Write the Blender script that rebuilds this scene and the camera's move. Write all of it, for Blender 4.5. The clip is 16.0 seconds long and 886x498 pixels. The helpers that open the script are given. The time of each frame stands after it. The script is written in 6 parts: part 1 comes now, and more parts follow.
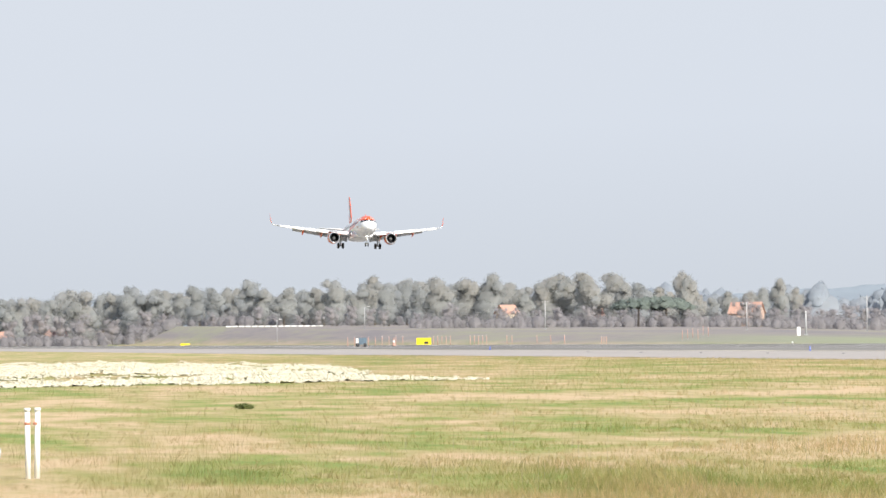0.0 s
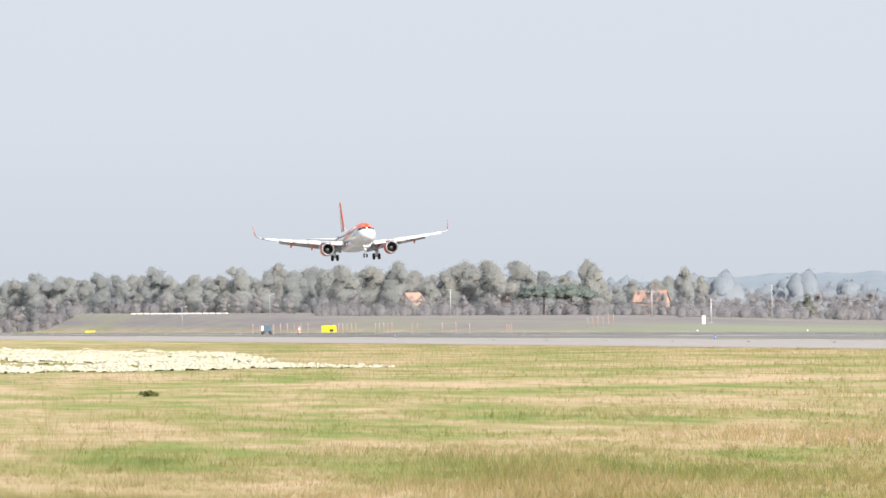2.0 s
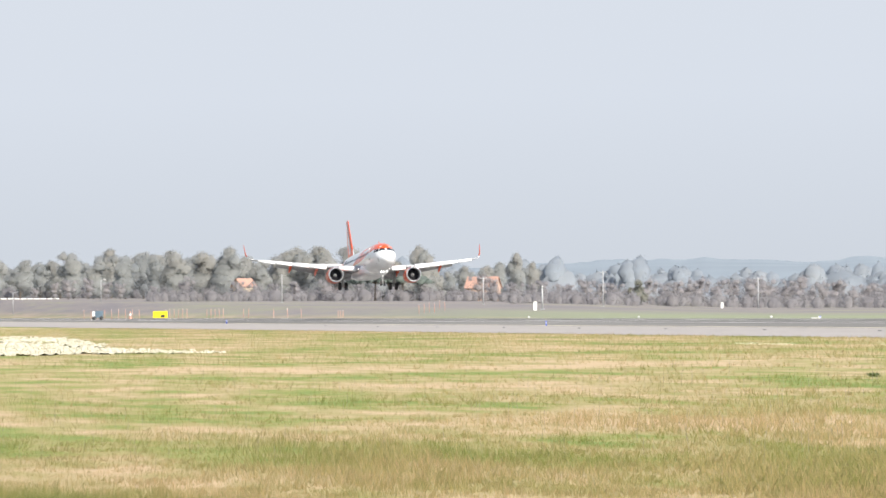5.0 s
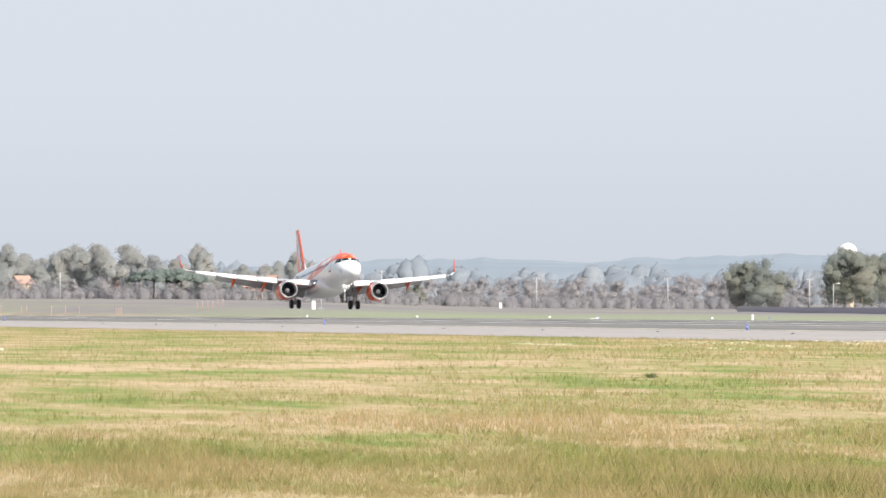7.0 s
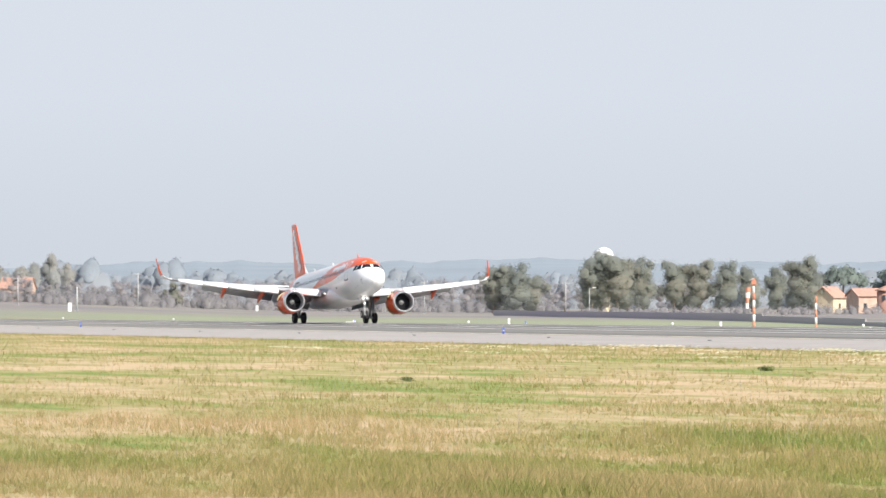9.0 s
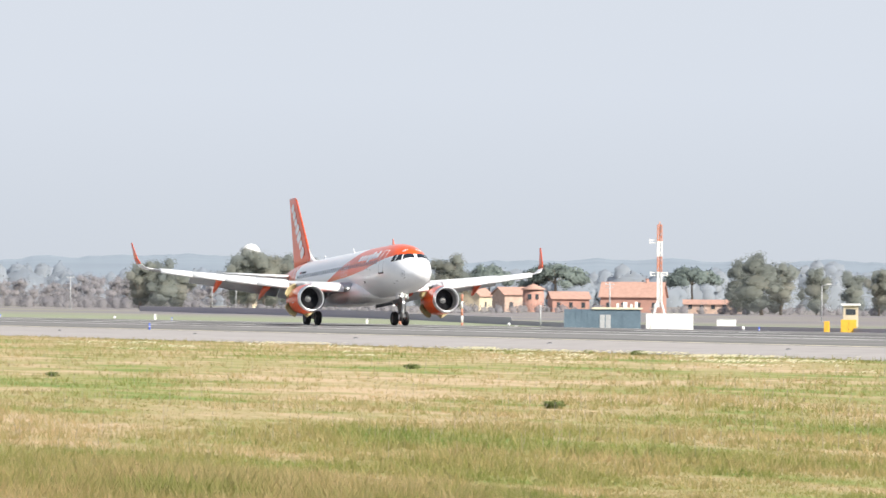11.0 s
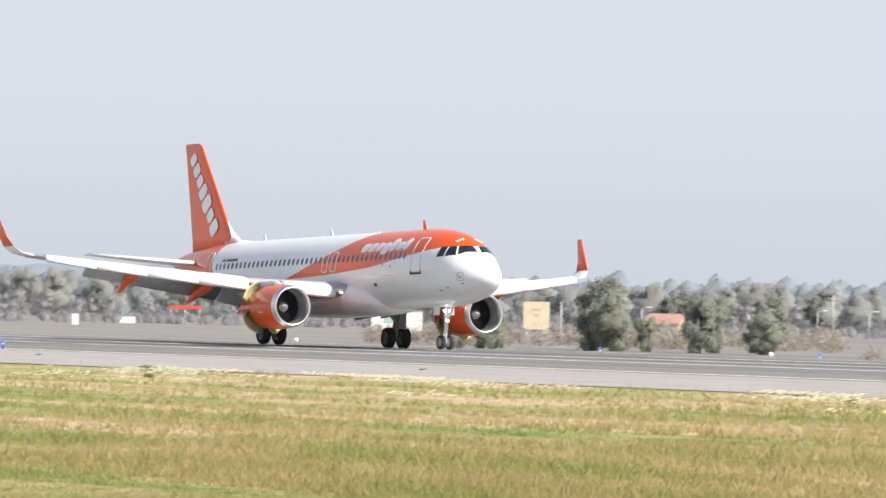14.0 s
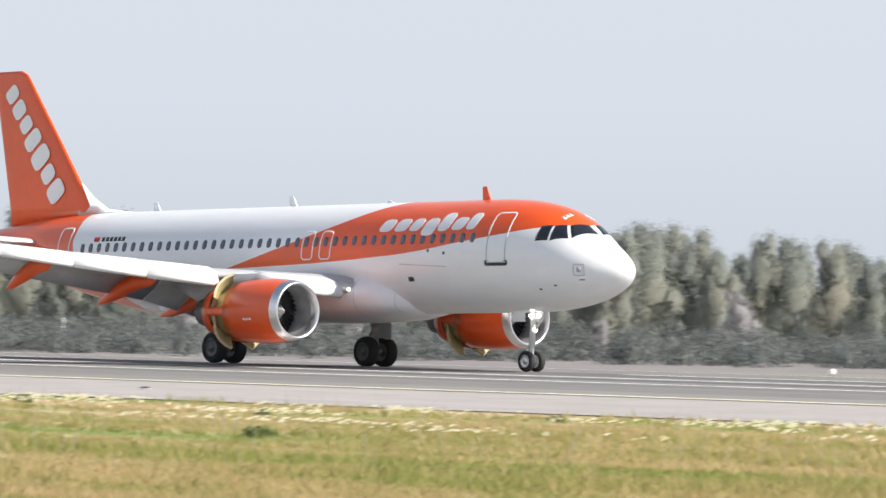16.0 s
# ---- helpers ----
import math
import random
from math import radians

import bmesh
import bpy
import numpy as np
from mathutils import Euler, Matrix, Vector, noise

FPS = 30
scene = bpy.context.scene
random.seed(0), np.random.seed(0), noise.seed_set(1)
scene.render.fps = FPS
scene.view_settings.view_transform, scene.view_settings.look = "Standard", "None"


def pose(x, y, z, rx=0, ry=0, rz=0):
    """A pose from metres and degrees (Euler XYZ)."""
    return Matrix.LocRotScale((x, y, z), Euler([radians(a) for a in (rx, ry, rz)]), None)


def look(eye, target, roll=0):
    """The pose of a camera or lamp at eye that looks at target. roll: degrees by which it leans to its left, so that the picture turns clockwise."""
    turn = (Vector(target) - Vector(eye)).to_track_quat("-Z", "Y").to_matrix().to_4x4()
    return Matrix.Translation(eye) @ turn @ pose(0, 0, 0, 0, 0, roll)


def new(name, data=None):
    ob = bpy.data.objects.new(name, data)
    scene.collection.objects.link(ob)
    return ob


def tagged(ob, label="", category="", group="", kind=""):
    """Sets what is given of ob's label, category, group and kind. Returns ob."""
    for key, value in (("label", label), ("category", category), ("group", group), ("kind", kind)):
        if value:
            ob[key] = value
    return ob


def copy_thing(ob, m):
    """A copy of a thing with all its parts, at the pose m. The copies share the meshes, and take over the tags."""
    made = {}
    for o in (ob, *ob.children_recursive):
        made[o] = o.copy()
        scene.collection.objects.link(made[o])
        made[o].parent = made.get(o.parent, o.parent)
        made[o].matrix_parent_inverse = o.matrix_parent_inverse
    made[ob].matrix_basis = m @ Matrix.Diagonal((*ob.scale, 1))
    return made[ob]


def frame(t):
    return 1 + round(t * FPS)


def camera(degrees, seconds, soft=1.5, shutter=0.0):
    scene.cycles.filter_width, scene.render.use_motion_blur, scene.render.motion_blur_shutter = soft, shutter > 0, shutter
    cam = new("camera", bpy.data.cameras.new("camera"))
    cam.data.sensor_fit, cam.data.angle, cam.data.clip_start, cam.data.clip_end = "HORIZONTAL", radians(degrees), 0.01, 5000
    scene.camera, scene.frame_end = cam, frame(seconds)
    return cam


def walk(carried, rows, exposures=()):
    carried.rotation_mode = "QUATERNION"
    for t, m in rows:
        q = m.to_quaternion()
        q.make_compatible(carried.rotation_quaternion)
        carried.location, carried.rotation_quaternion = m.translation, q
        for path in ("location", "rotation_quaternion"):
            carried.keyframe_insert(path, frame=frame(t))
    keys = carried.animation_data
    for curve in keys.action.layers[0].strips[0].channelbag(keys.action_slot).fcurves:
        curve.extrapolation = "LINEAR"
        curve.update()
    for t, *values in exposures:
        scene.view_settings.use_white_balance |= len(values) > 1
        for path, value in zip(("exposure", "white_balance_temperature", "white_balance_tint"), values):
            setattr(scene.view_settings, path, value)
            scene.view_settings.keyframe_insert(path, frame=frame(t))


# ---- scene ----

# camera on a fixed tripod, 2 m above the crown of the runway, panning with the aircraft
EYE = (0.0, 0.0, 2.0)
LANE = 147.3          # distance from the camera to the runway's centre line
CAM = [(0, 82.143, 0.829, -0.908), (0.5, 81.948, 0.807, -0.897), (1, 81.706, 0.847, -0.884), (1.5, 81.529, 0.777, -1.005),
       (2, 81.225, 0.697, -0.795), (2.5, 81.020, 0.668, -0.686), (3, 80.840, 0.641, -0.617), (5.5, 79.034, 0.467, -0.655),
       (6, 78.407, 0.398, -0.559), (6.5, 77.930, 0.454, -0.451), (7, 77.447, 0.513, -0.341), (7.5, 76.979, 0.575, -0.284),
       (8, 76.289, 0.570, -0.266), (10.5, 72.799, 0.502, 0.249), (11, 71.665, 0.509, 0.365), (11.5, 70.571, 0.559, 0.601),
       (12, 68.755, 0.551, 0.693), (12.5, 67.426, 0.519, 0.750), (13, 65.525, 0.414, 0.842), (13.5, 63.635, 0.385, 1.014),
       (14, 61.524, 0.608, 1.18), (14.5, 59.052, 0.730, 1.24), (15, 55.915, 0.737, 1.17), (15.5, 51.900, 0.657, 1.12),
       (16, 47.330, 0.638, 1.15)]
cam = camera(8.568, 16.0, soft=1.5, shutter=0.16)
walk(cam, [(t, pose(*EYE, 90 + pitch, -roll, yaw)) for t, yaw, pitch, roll in CAM], exposures=[(0, 0.5), (16, 0.5)])

# ---- light: hazy clear sky, sun ahead of the aircraft ----
SUN_AZ, SUN_EL = 26.0, 38.0     # degrees from +x towards +y; elevation
world = bpy.data.worlds.new("sky")
scene.world = world
world.use_nodes = True
wn = world.node_tree
sky = wn.nodes.new("ShaderNodeTexSky")
sky.sky_type = 'NISHITA'
sky.sun_disc = False
sky.sun_elevation = radians(SUN_EL)
sky.sun_rotation = radians(90 - SUN_AZ)
sky.air_density, sky.dust_density, sky.ozone_density = 1.0, 0.6, 1.5
# bright milky haze low down, clearer blue overhead
where = wn.nodes.new("ShaderNodeTexCoord")
split = wn.nodes.new("ShaderNodeSeparateXYZ")
wn.links.new(where.outputs["Generated"], split.inputs[0])
haze = wn.nodes.new("ShaderNodeValToRGB")
for e, (p, c) in zip([haze.color_ramp.elements[0], haze.color_ramp.elements[1], haze.color_ramp.elements.new(0.035)], ((0.0, (0.60, 0.645, 0.71)), (0.08, (0.77, 0.82, 0.92)), (0.035, (0.68, 0.73, 0.81)))):
    e.position, e.color = p, (*c, 1)
wn.links.new(split.outputs["Z"], haze.inputs["Fac"])
clear = wn.nodes.new("ShaderNodeMapRange")
clear.inputs["From Min"].default_value, clear.inputs["From Max"].default_value = 0.06, 0.8
wn.links.new(split.outputs["Z"], clear.inputs["Value"])
dim = wn.nodes.new("ShaderNodeVectorMath")
dim.operation = 'SCALE'
dim.inputs["Scale"].default_value = 0.12
wn.links.new(sky.outputs["Color"], dim.inputs[0])
blend = wn.nodes.new("ShaderNodeMix")
blend.data_type = 'RGBA'
wn.links.new(clear.outputs["Result"], blend.inputs[0])
wn.links.new(haze.outputs["Color"], blend.inputs[6])
wn.links.new(dim.outputs[0], blend.inputs[7])
wn.nodes["Background"].inputs["Strength"].default_value = 0.72
wn.links.new(blend.outputs[2], wn.nodes["Background"].inputs["Color"])
sun = new("sun", bpy.data.lights.new("sun", 'SUN'))
sun.data.energy, sun.data.angle, sun.data.color = 5.1, radians(1.0), (1.0, 0.935, 0.84)
sd = Vector((math.cos(radians(SUN_EL)) * math.cos(radians(SUN_AZ)), math.cos(radians(SUN_EL)) * math.sin(radians(SUN_AZ)), math.sin(radians(SUN_EL))))
sun.matrix_world = look(tuple(sd * 300), (0, 0, 0))


# ---- materials ----
def node_mat(name):
    m = bpy.data.materials.new(name)
    m.use_nodes = True
    nt = m.node_tree
    return m, nt, nt.nodes["Principled BSDF"]


def ramp(nt, fac, stops):
    r = nt.nodes.new("ShaderNodeValToRGB")
    el = r.color_ramp.elements
    while len(el) < len(stops):
        el.new(0.5)
    for e, (p, c) in zip(el, stops):
        e.position, e.color = p, (*c, 1)
    nt.links.new(fac, r.inputs["Fac"])
    return r.outputs["Color"]


def mix(nt, fac, a, b):
    n = nt.nodes.new("ShaderNodeMix")
    n.data_type = 'RGBA'
    for sock, v in ((n.inputs[0], fac), (n.inputs[6], a), (n.inputs[7], b)):
        if isinstance(v, (int, float)):
            sock.default_value = v
        elif isinstance(v, tuple):
            sock.default_value = (*v, 1)
        else:
            nt.links.new(v, sock)
    return n.outputs[2]


def math_node(nt, op, a, b=0.0):
    n = nt.nodes.new("ShaderNodeMath")
    n.operation = op
    for sock, v in ((n.inputs[0], a), (n.inputs[1], b)):
        if isinstance(v, (int, float)):
            sock.default_value = v
        else:
            nt.links.new(v, sock)
    return n.outputs[0]


def coords(nt, which="Object", scale=(1, 1, 1)):
    tc = nt.nodes.new("ShaderNodeTexCoord")
    mp = nt.nodes.new("ShaderNodeMapping")
    mp.inputs["Scale"].default_value = scale
    nt.links.new(tc.outputs[which], mp.inputs["Vector"])
    return mp.outputs["Vector"]


def world_coords(nt, scale=(1, 1, 1)):
    g = nt.nodes.new("ShaderNodeNewGeometry")
    mp = nt.nodes.new("ShaderNodeMapping")
    mp.inputs["Scale"].default_value = scale
    nt.links.new(g.outputs["Position"], mp.inputs["Vector"])
    return mp.outputs["Vector"]


def noise_of(nt, vec, scale, detail=4.0, rough=0.55):
    n = nt.nodes.new("ShaderNodeTexNoise")
    n.inputs["Scale"].default_value, n.inputs["Detail"].default_value, n.inputs["Roughness"].default_value = scale, detail, rough
    nt.links.new(vec, n.inputs["Vector"])
    return n.outputs["Fac"]


def plain(name, a, b=None, rough=0.6, metal=0.0, scale=1.5, bump=0.0, coat=0.0):
    """A surface in two close tones, mottled at two scales."""
    m, nt, p = node_mat(name)
    b = b or tuple(c * 0.82 for c in a)
    v = coords(nt)
    n1, n2 = noise_of(nt, v, scale), noise_of(nt, v, scale * 9, 3)
    f = math_node(nt, 'ADD', math_node(nt, 'MULTIPLY', n1, 0.65), math_node(nt, 'MULTIPLY', n2, 0.35))
    nt.links.new(ramp(nt, f, [(0.36, b), (0.62, a)]), p.inputs["Base Color"])
    p.inputs["Roughness"].default_value, p.inputs["Metallic"].default_value = rough, metal
    p.inputs["Coat Weight"].default_value = coat
    if bump:
        bn = nt.nodes.new("ShaderNodeBump")
        bn.inputs["Strength"].default_value = bump
        nt.links.new(n2, bn.inputs["Height"])
        nt.links.new(bn.outputs["Normal"], p.inputs["Normal"])
    return m


def field_colour(nt):
    """Patches of green and dry grass, drawn out along the runway."""
    wide = noise_of(nt, world_coords(nt, (0.035, 0.12, 0.0)), 1.0, 5, 0.58)
    mid = noise_of(nt, world_coords(nt, (0.13, 0.5, 0.0)), 1.0, 5, 0.6)
    f = math_node(nt, 'ADD', math_node(nt, 'MULTIPLY', wide, 0.6), math_node(nt, 'MULTIPLY', mid, 0.4))
    return f, ramp(nt, f, [(0.40, (0.20, 0.285, 0.06)), (0.445, (0.295, 0.325, 0.09)), (0.485, (0.41, 0.355, 0.15)), (0.525, (0.50, 0.395, 0.21)), (0.58, (0.64, 0.475, 0.30))])


def make_ground():
    m, nt, p = node_mat("dry_grass_field")
    f, col = field_colour(nt)
    fine = noise_of(nt, world_coords(nt, (3.0, 3.0, 3.0)), 1.0, 5, 0.7)
    dark = mix(nt, math_node(nt, 'MULTIPLY', fine, 0.35), col, (0.14, 0.14, 0.05))
    # ploughed soil and bare strips on the far side of the runway
    pos = nt.nodes.new("ShaderNodeNewGeometry")
    sep = nt.nodes.new("ShaderNodeSeparateXYZ")
    nt.links.new(pos.outputs["Position"], sep.inputs[0])
    far = nt.nodes.new("ShaderNodeMapRange")
    far.inputs["From Min"].default_value, far.inputs["From Max"].default_value = 186, 200
    nt.links.new(sep.outputs["Y"], far.inputs["Value"])
    soil_n = noise_of(nt, world_coords(nt, (0.004, 0.03, 0.0)), 1.0, 4)
    tufts = noise_of(nt, world_coords(nt, (0.03, 0.25, 0.0)), 1.0, 5, 0.65)
    soil_n = math_node(nt, 'ADD', math_node(nt, 'MULTIPLY', soil_n, 0.55), math_node(nt, 'MULTIPLY', tufts, 0.45))
    soil = ramp(nt, soil_n, [(0.40, (0.205, 0.19, 0.20)), (0.50, (0.25, 0.225, 0.22)), (0.60, (0.27, 0.27, 0.20))])
    # green verge along the middle stretch of the far side
    inner = nt.nodes.new("ShaderNodeMapRange")
    inner.inputs["From Min"].default_value, inner.inputs["From Max"].default_value = 300, 250
    nt.links.new(sep.outputs["Y"], inner.inputs["Value"])
    west = nt.nodes.new("ShaderNodeMapRange")
    west.inputs["From Min"].default_value, west.inputs["From Max"].default_value = -1250, -950
    nt.links.new(sep.outputs["X"], west.inputs["Value"])
    east = nt.nodes.new("ShaderNodeMapRange")
    east.inputs["From Min"].default_value, east.inputs["From Max"].default_value = -520, -640
    nt.links.new(sep.outputs["X"], east.inputs["Value"])
    verge = math_node(nt, 'MULTIPLY', inner.outputs["Result"], math_node(nt, 'MULTIPLY', west.outputs["Result"], east.outputs["Result"]))
    soil = mix(nt, math_node(nt, 'MULTIPLY', verge, 0.9), soil, (0.275, 0.31, 0.19))
    nt.links.new(mix(nt, far.outputs["Result"], dark, soil), p.inputs["Base Color"])
    p.inputs["Roughness"].default_value = 0.95
    bn = nt.nodes.new("ShaderNodeBump")
    bn.inputs["Strength"].default_value, bn.inputs["Distance"].default_value = 0.6, 0.1
    nt.links.new(fine, bn.inputs["Height"])
    nt.links.new(bn.outputs["Normal"], p.inputs["Normal"])
    return m


def make_grass():
    m, nt, p = node_mat("grass_blades")
    f, col = field_colour(nt)
    g = nt.nodes.new("ShaderNodeNewGeometry")
    straw = ramp(nt, g.outputs["Random Per Island"], [(0.0, (0.17, 0.25, 0.05)), (0.5, (0.43, 0.39, 0.15)), (1.0, (0.82, 0.63, 0.38))])
    nt.links.new(mix(nt, 0.5, col, straw), p.inputs["Base Color"])
    p.inputs["Roughness"].default_value = 0.8
    tr = nt.nodes.new("ShaderNodeBsdfTranslucent")
    nt.links.new(mix(nt, 0.5, col, straw), tr.inputs["Color"])
    ms = nt.nodes.new("ShaderNodeMixShader")
    ms.inputs[0].default_value = 0.6
    nt.links.new(p.outputs[0], ms.inputs[1])
    nt.links.new(tr.outputs[0], ms.inputs[2])
    nt.links.new(ms.outputs[0], nt.nodes["Material Output"].inputs["Surface"])
    return m


def make_leaf(name, stops, trans=0.3, gaps=0.0):
    m, nt, p = node_mat(name)
    g = nt.nodes.new("ShaderNodeNewGeometry")
    oi = nt.nodes.new("ShaderNodeObjectInfo")
    n = noise_of(nt, coords(nt), 0.35, 3)
    f = math_node(nt, 'ADD', math_node(nt, 'MULTIPLY', g.outputs["Random Per Island"], 0.35),
                  math_node(nt, 'ADD', math_node(nt, 'MULTIPLY', n, 0.35), math_node(nt, 'MULTIPLY', oi.outputs["Random"], 0.30)))
    col = ramp(nt, f, stops)
    nt.links.new(col, p.inputs["Base Color"])
    p.inputs["Roughness"].default_value = 0.7
    tr = nt.nodes.new("ShaderNodeBsdfTranslucent")
    nt.links.new(col, tr.inputs["Color"])
    ms = nt.nodes.new("ShaderNodeMixShader")
    ms.inputs[0].default_value = trans
    nt.links.new(p.outputs[0], ms.inputs[1])
    nt.links.new(tr.outputs[0], ms.inputs[2])
    # sprays are loose: light and sight pass between their leaves
    air = nt.nodes.new("ShaderNodeBsdfTransparent")
    loose = nt.nodes.new("ShaderNodeMixShader")
    loose.inputs[0].default_value = gaps
    nt.links.new(ms.outputs[0], loose.inputs[1])
    nt.links.new(air.outputs[0], loose.inputs[2])
    nt.links.new(loose.outputs[0], nt.nodes["Material Output"].inputs["Surface"])
    return m


def make_asphalt(name, a, b, streak):
    m, nt, p = node_mat(name)
    lane = noise_of(nt, world_coords(nt, (0.004, 0.45, 0.0)), 1.0, 4)
    spots = noise_of(nt, world_coords(nt, (0.3, 0.5, 0.5)), 1.0, 5, 0.7)
    f = math_node(nt, 'ADD', math_node(nt, 'MULTIPLY', lane, streak), math_node(nt, 'MULTIPLY', spots, 1 - streak))
    nt.links.new(ramp(nt, f, [(0.38, a), (0.62, b)]), p.inputs["Base Color"])
    p.inputs["Roughness"].default_value = 0.85
    return m


def glow(name, colour, power):
    m, nt, p = node_mat(name)
    p.inputs["Base Color"].default_value = (*colour, 1)
    p.inputs["Emission Color"].default_value = (*colour, 1)
    p.inputs["Emission Strength"].default_value = power
    return m


# backdrop surface with emission added, imitating bluish air before far land
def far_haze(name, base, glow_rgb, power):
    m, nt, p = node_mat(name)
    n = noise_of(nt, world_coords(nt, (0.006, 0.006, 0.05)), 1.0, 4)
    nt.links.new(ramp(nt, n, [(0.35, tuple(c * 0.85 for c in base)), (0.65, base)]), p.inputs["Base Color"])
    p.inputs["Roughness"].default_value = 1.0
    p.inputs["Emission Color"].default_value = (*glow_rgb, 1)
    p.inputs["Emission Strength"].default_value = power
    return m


ORANGE, ORANGE_B = (0.83, 0.105, 0.014), (0.76, 0.088, 0.012)
WHITE, WHITE_B = (0.89, 0.90, 0.91), (0.84, 0.85, 0.87)
M_GROUND, M_GRASS = make_ground(), make_grass()
M_RUNWAY = make_asphalt("runway_asphalt", (0.13, 0.125, 0.12), (0.26, 0.25, 0.235), 0.75)
M_SHOULDER = make_asphalt("shoulder_asphalt", (0.345, 0.32, 0.305), (0.415, 0.385, 0.365), 0.35)
M_RUBBER = make_asphalt("rubber_stained_asphalt", (0.10, 0.098, 0.095), (0.19, 0.182, 0.175), 0.8)
M_LINE = plain("worn_white_line", (0.86, 0.85, 0.82), (0.70, 0.69, 0.66), 0.8, scale=0.4)
M_YLINE = plain("worn_pale_yellow_line", (0.80, 0.73, 0.53), (0.66, 0.60, 0.45), 0.8, scale=0.4)
# foliage tones are lifted and greyed: aerial haze is put into the base colour
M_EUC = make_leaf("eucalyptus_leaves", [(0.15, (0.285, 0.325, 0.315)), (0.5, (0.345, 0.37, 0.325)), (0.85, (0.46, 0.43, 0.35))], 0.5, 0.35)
# same leaves paled and blued further, painted haze for the far trees
M_EUCFAR = make_leaf("haze_paled_eucalyptus_leaves", [(0.15, (0.44, 0.475, 0.505)), (0.5, (0.49, 0.51, 0.50)), (0.85, (0.57, 0.54, 0.485))], 0.5, 0.45)
M_THICKET = make_leaf("thicket_leaves", [(0.2, (0.17, 0.205, 0.215)), (0.6, (0.22, 0.245, 0.235)), (0.9, (0.29, 0.285, 0.25))], 0.4, 0.3)
# dark green lightened and dulled in the base colour, as through haze
M_DARKLEAF = make_leaf("haze_lifted_green_leaves", [(0.2, (0.33, 0.37, 0.315)), (0.6, (0.40, 0.42, 0.33)), (0.9, (0.50, 0.475, 0.345))], 0.5, 0.35)
M_PINE = make_leaf("pine_needles", [(0.2, (0.24, 0.295, 0.275)), (0.8, (0.30, 0.355, 0.315))], 0.4, 0.3)
# brown twigs turned pale grey-violet, haze painted into the colour
M_BARE = make_leaf("haze_paled_twigs", [(0.2, (0.46, 0.45, 0.48)), (0.8, (0.53, 0.505, 0.51))], 0.5, 0.45)
# straw tone paled with painted haze; the near stalks share it
M_REED = make_leaf("dry_reeds", [(0.2, (0.54, 0.48, 0.40)), (0.8, (0.65, 0.565, 0.45))], 0.5, 0.3)
# blue-grey leaf tone that carries the distance haze of the far woods
M_WOODS = make_leaf("haze_blued_wood_leaves", [(0.15, (0.39, 0.445, 0.51)), (0.55, (0.43, 0.475, 0.525)), (0.9, (0.47, 0.495, 0.52))], 0.4, 0.3)
# brown scrub greyed in its base colour to imitate haze over the field
M_SCRUB = make_leaf("haze_greyed_scrub", [(0.2, (0.37, 0.36, 0.385)), (0.8, (0.43, 0.415, 0.42))], 0.45, 0.45)
M_BARK = plain("pale_bark", (0.36, 0.31, 0.26), (0.20, 0.17, 0.14), 0.9, scale=2)
M_WHITE = plain("white_paint", WHITE, WHITE_B, 0.3, scale=0.3, coat=0.3)
M_WHITEFLAT = plain("matt_white_paint", (0.87, 0.87, 0.86), (0.76, 0.76, 0.74), 0.7, scale=1.0)
M_ORANGE = plain("orange_paint", ORANGE, ORANGE_B, 0.32, scale=0.4, coat=0.4)
M_GREYPAINT = plain("grey_wing_paint", (0.50, 0.51, 0.53), (0.40, 0.41, 0.43), 0.45, scale=0.8)
M_METAL = plain("bare_polished_metal", (0.80, 0.80, 0.81), (0.66, 0.66, 0.68), 0.28, 0.9, scale=1.2)
M_STEEL = plain("gear_steel_grey", (0.50, 0.50, 0.50), (0.34, 0.34, 0.34), 0.45, 0.3, scale=4)
M_HUB = plain("dark_hub_metal", (0.15, 0.15, 0.155), (0.09, 0.09, 0.095), 0.5, 0.3, scale=6)
M_DUCT = plain("inlet_liner_grey", (0.34, 0.34, 0.35), (0.26, 0.26, 0.27), 0.55, 0.2, scale=2)
M_FAN = plain("fan_dark_titanium", (0.09, 0.09, 0.10), (0.05, 0.05, 0.055), 0.4, 0.5, scale=4)
M_HOT = plain("exhaust_burnt_metal", (0.22, 0.20, 0.19), (0.13, 0.12, 0.12), 0.5, 0.5, scale=3)
M_TYRE = plain("tyre_rubber", (0.035, 0.035, 0.037), (0.022, 0.022, 0.023), 0.85, scale=5)
M_GLASS = plain("dark_cockpit_glass", (0.025, 0.03, 0.038), (0.015, 0.018, 0.022), 0.06)
M_CABIN = plain("cabin_window_glass", (0.11, 0.13, 0.17), (0.08, 0.095, 0.125), 0.12)
M_SEAL = plain("dark_seal", (0.05, 0.05, 0.055), (0.035, 0.035, 0.04), 0.7)
M_REDFLAG = plain("red_mark", (0.45, 0.03, 0.03), None, 0.5)
M_YELLIN = plain("reverser_door_primer", (0.60, 0.52, 0.30), (0.42, 0.36, 0.20), 0.5, scale=4)
M_LAMP = glow("landing_lamp_glass", (1.0, 0.96, 0.88), 3.0)
M_BLUE = plain("blue_marker_plastic", (0.05, 0.14, 0.75), (0.04, 0.10, 0.55), 0.4)
M_YELLOW = plain("yellow_panel", (0.85, 0.72, 0.02), (0.74, 0.60, 0.02), 0.5, scale=2)
M_AMBER = plain("amber_cabinet_paint", (0.80, 0.48, 0.05), (0.66, 0.38, 0.04), 0.5, scale=2)
M_BLACK = plain("black_marking", (0.03, 0.03, 0.03), None, 0.6)
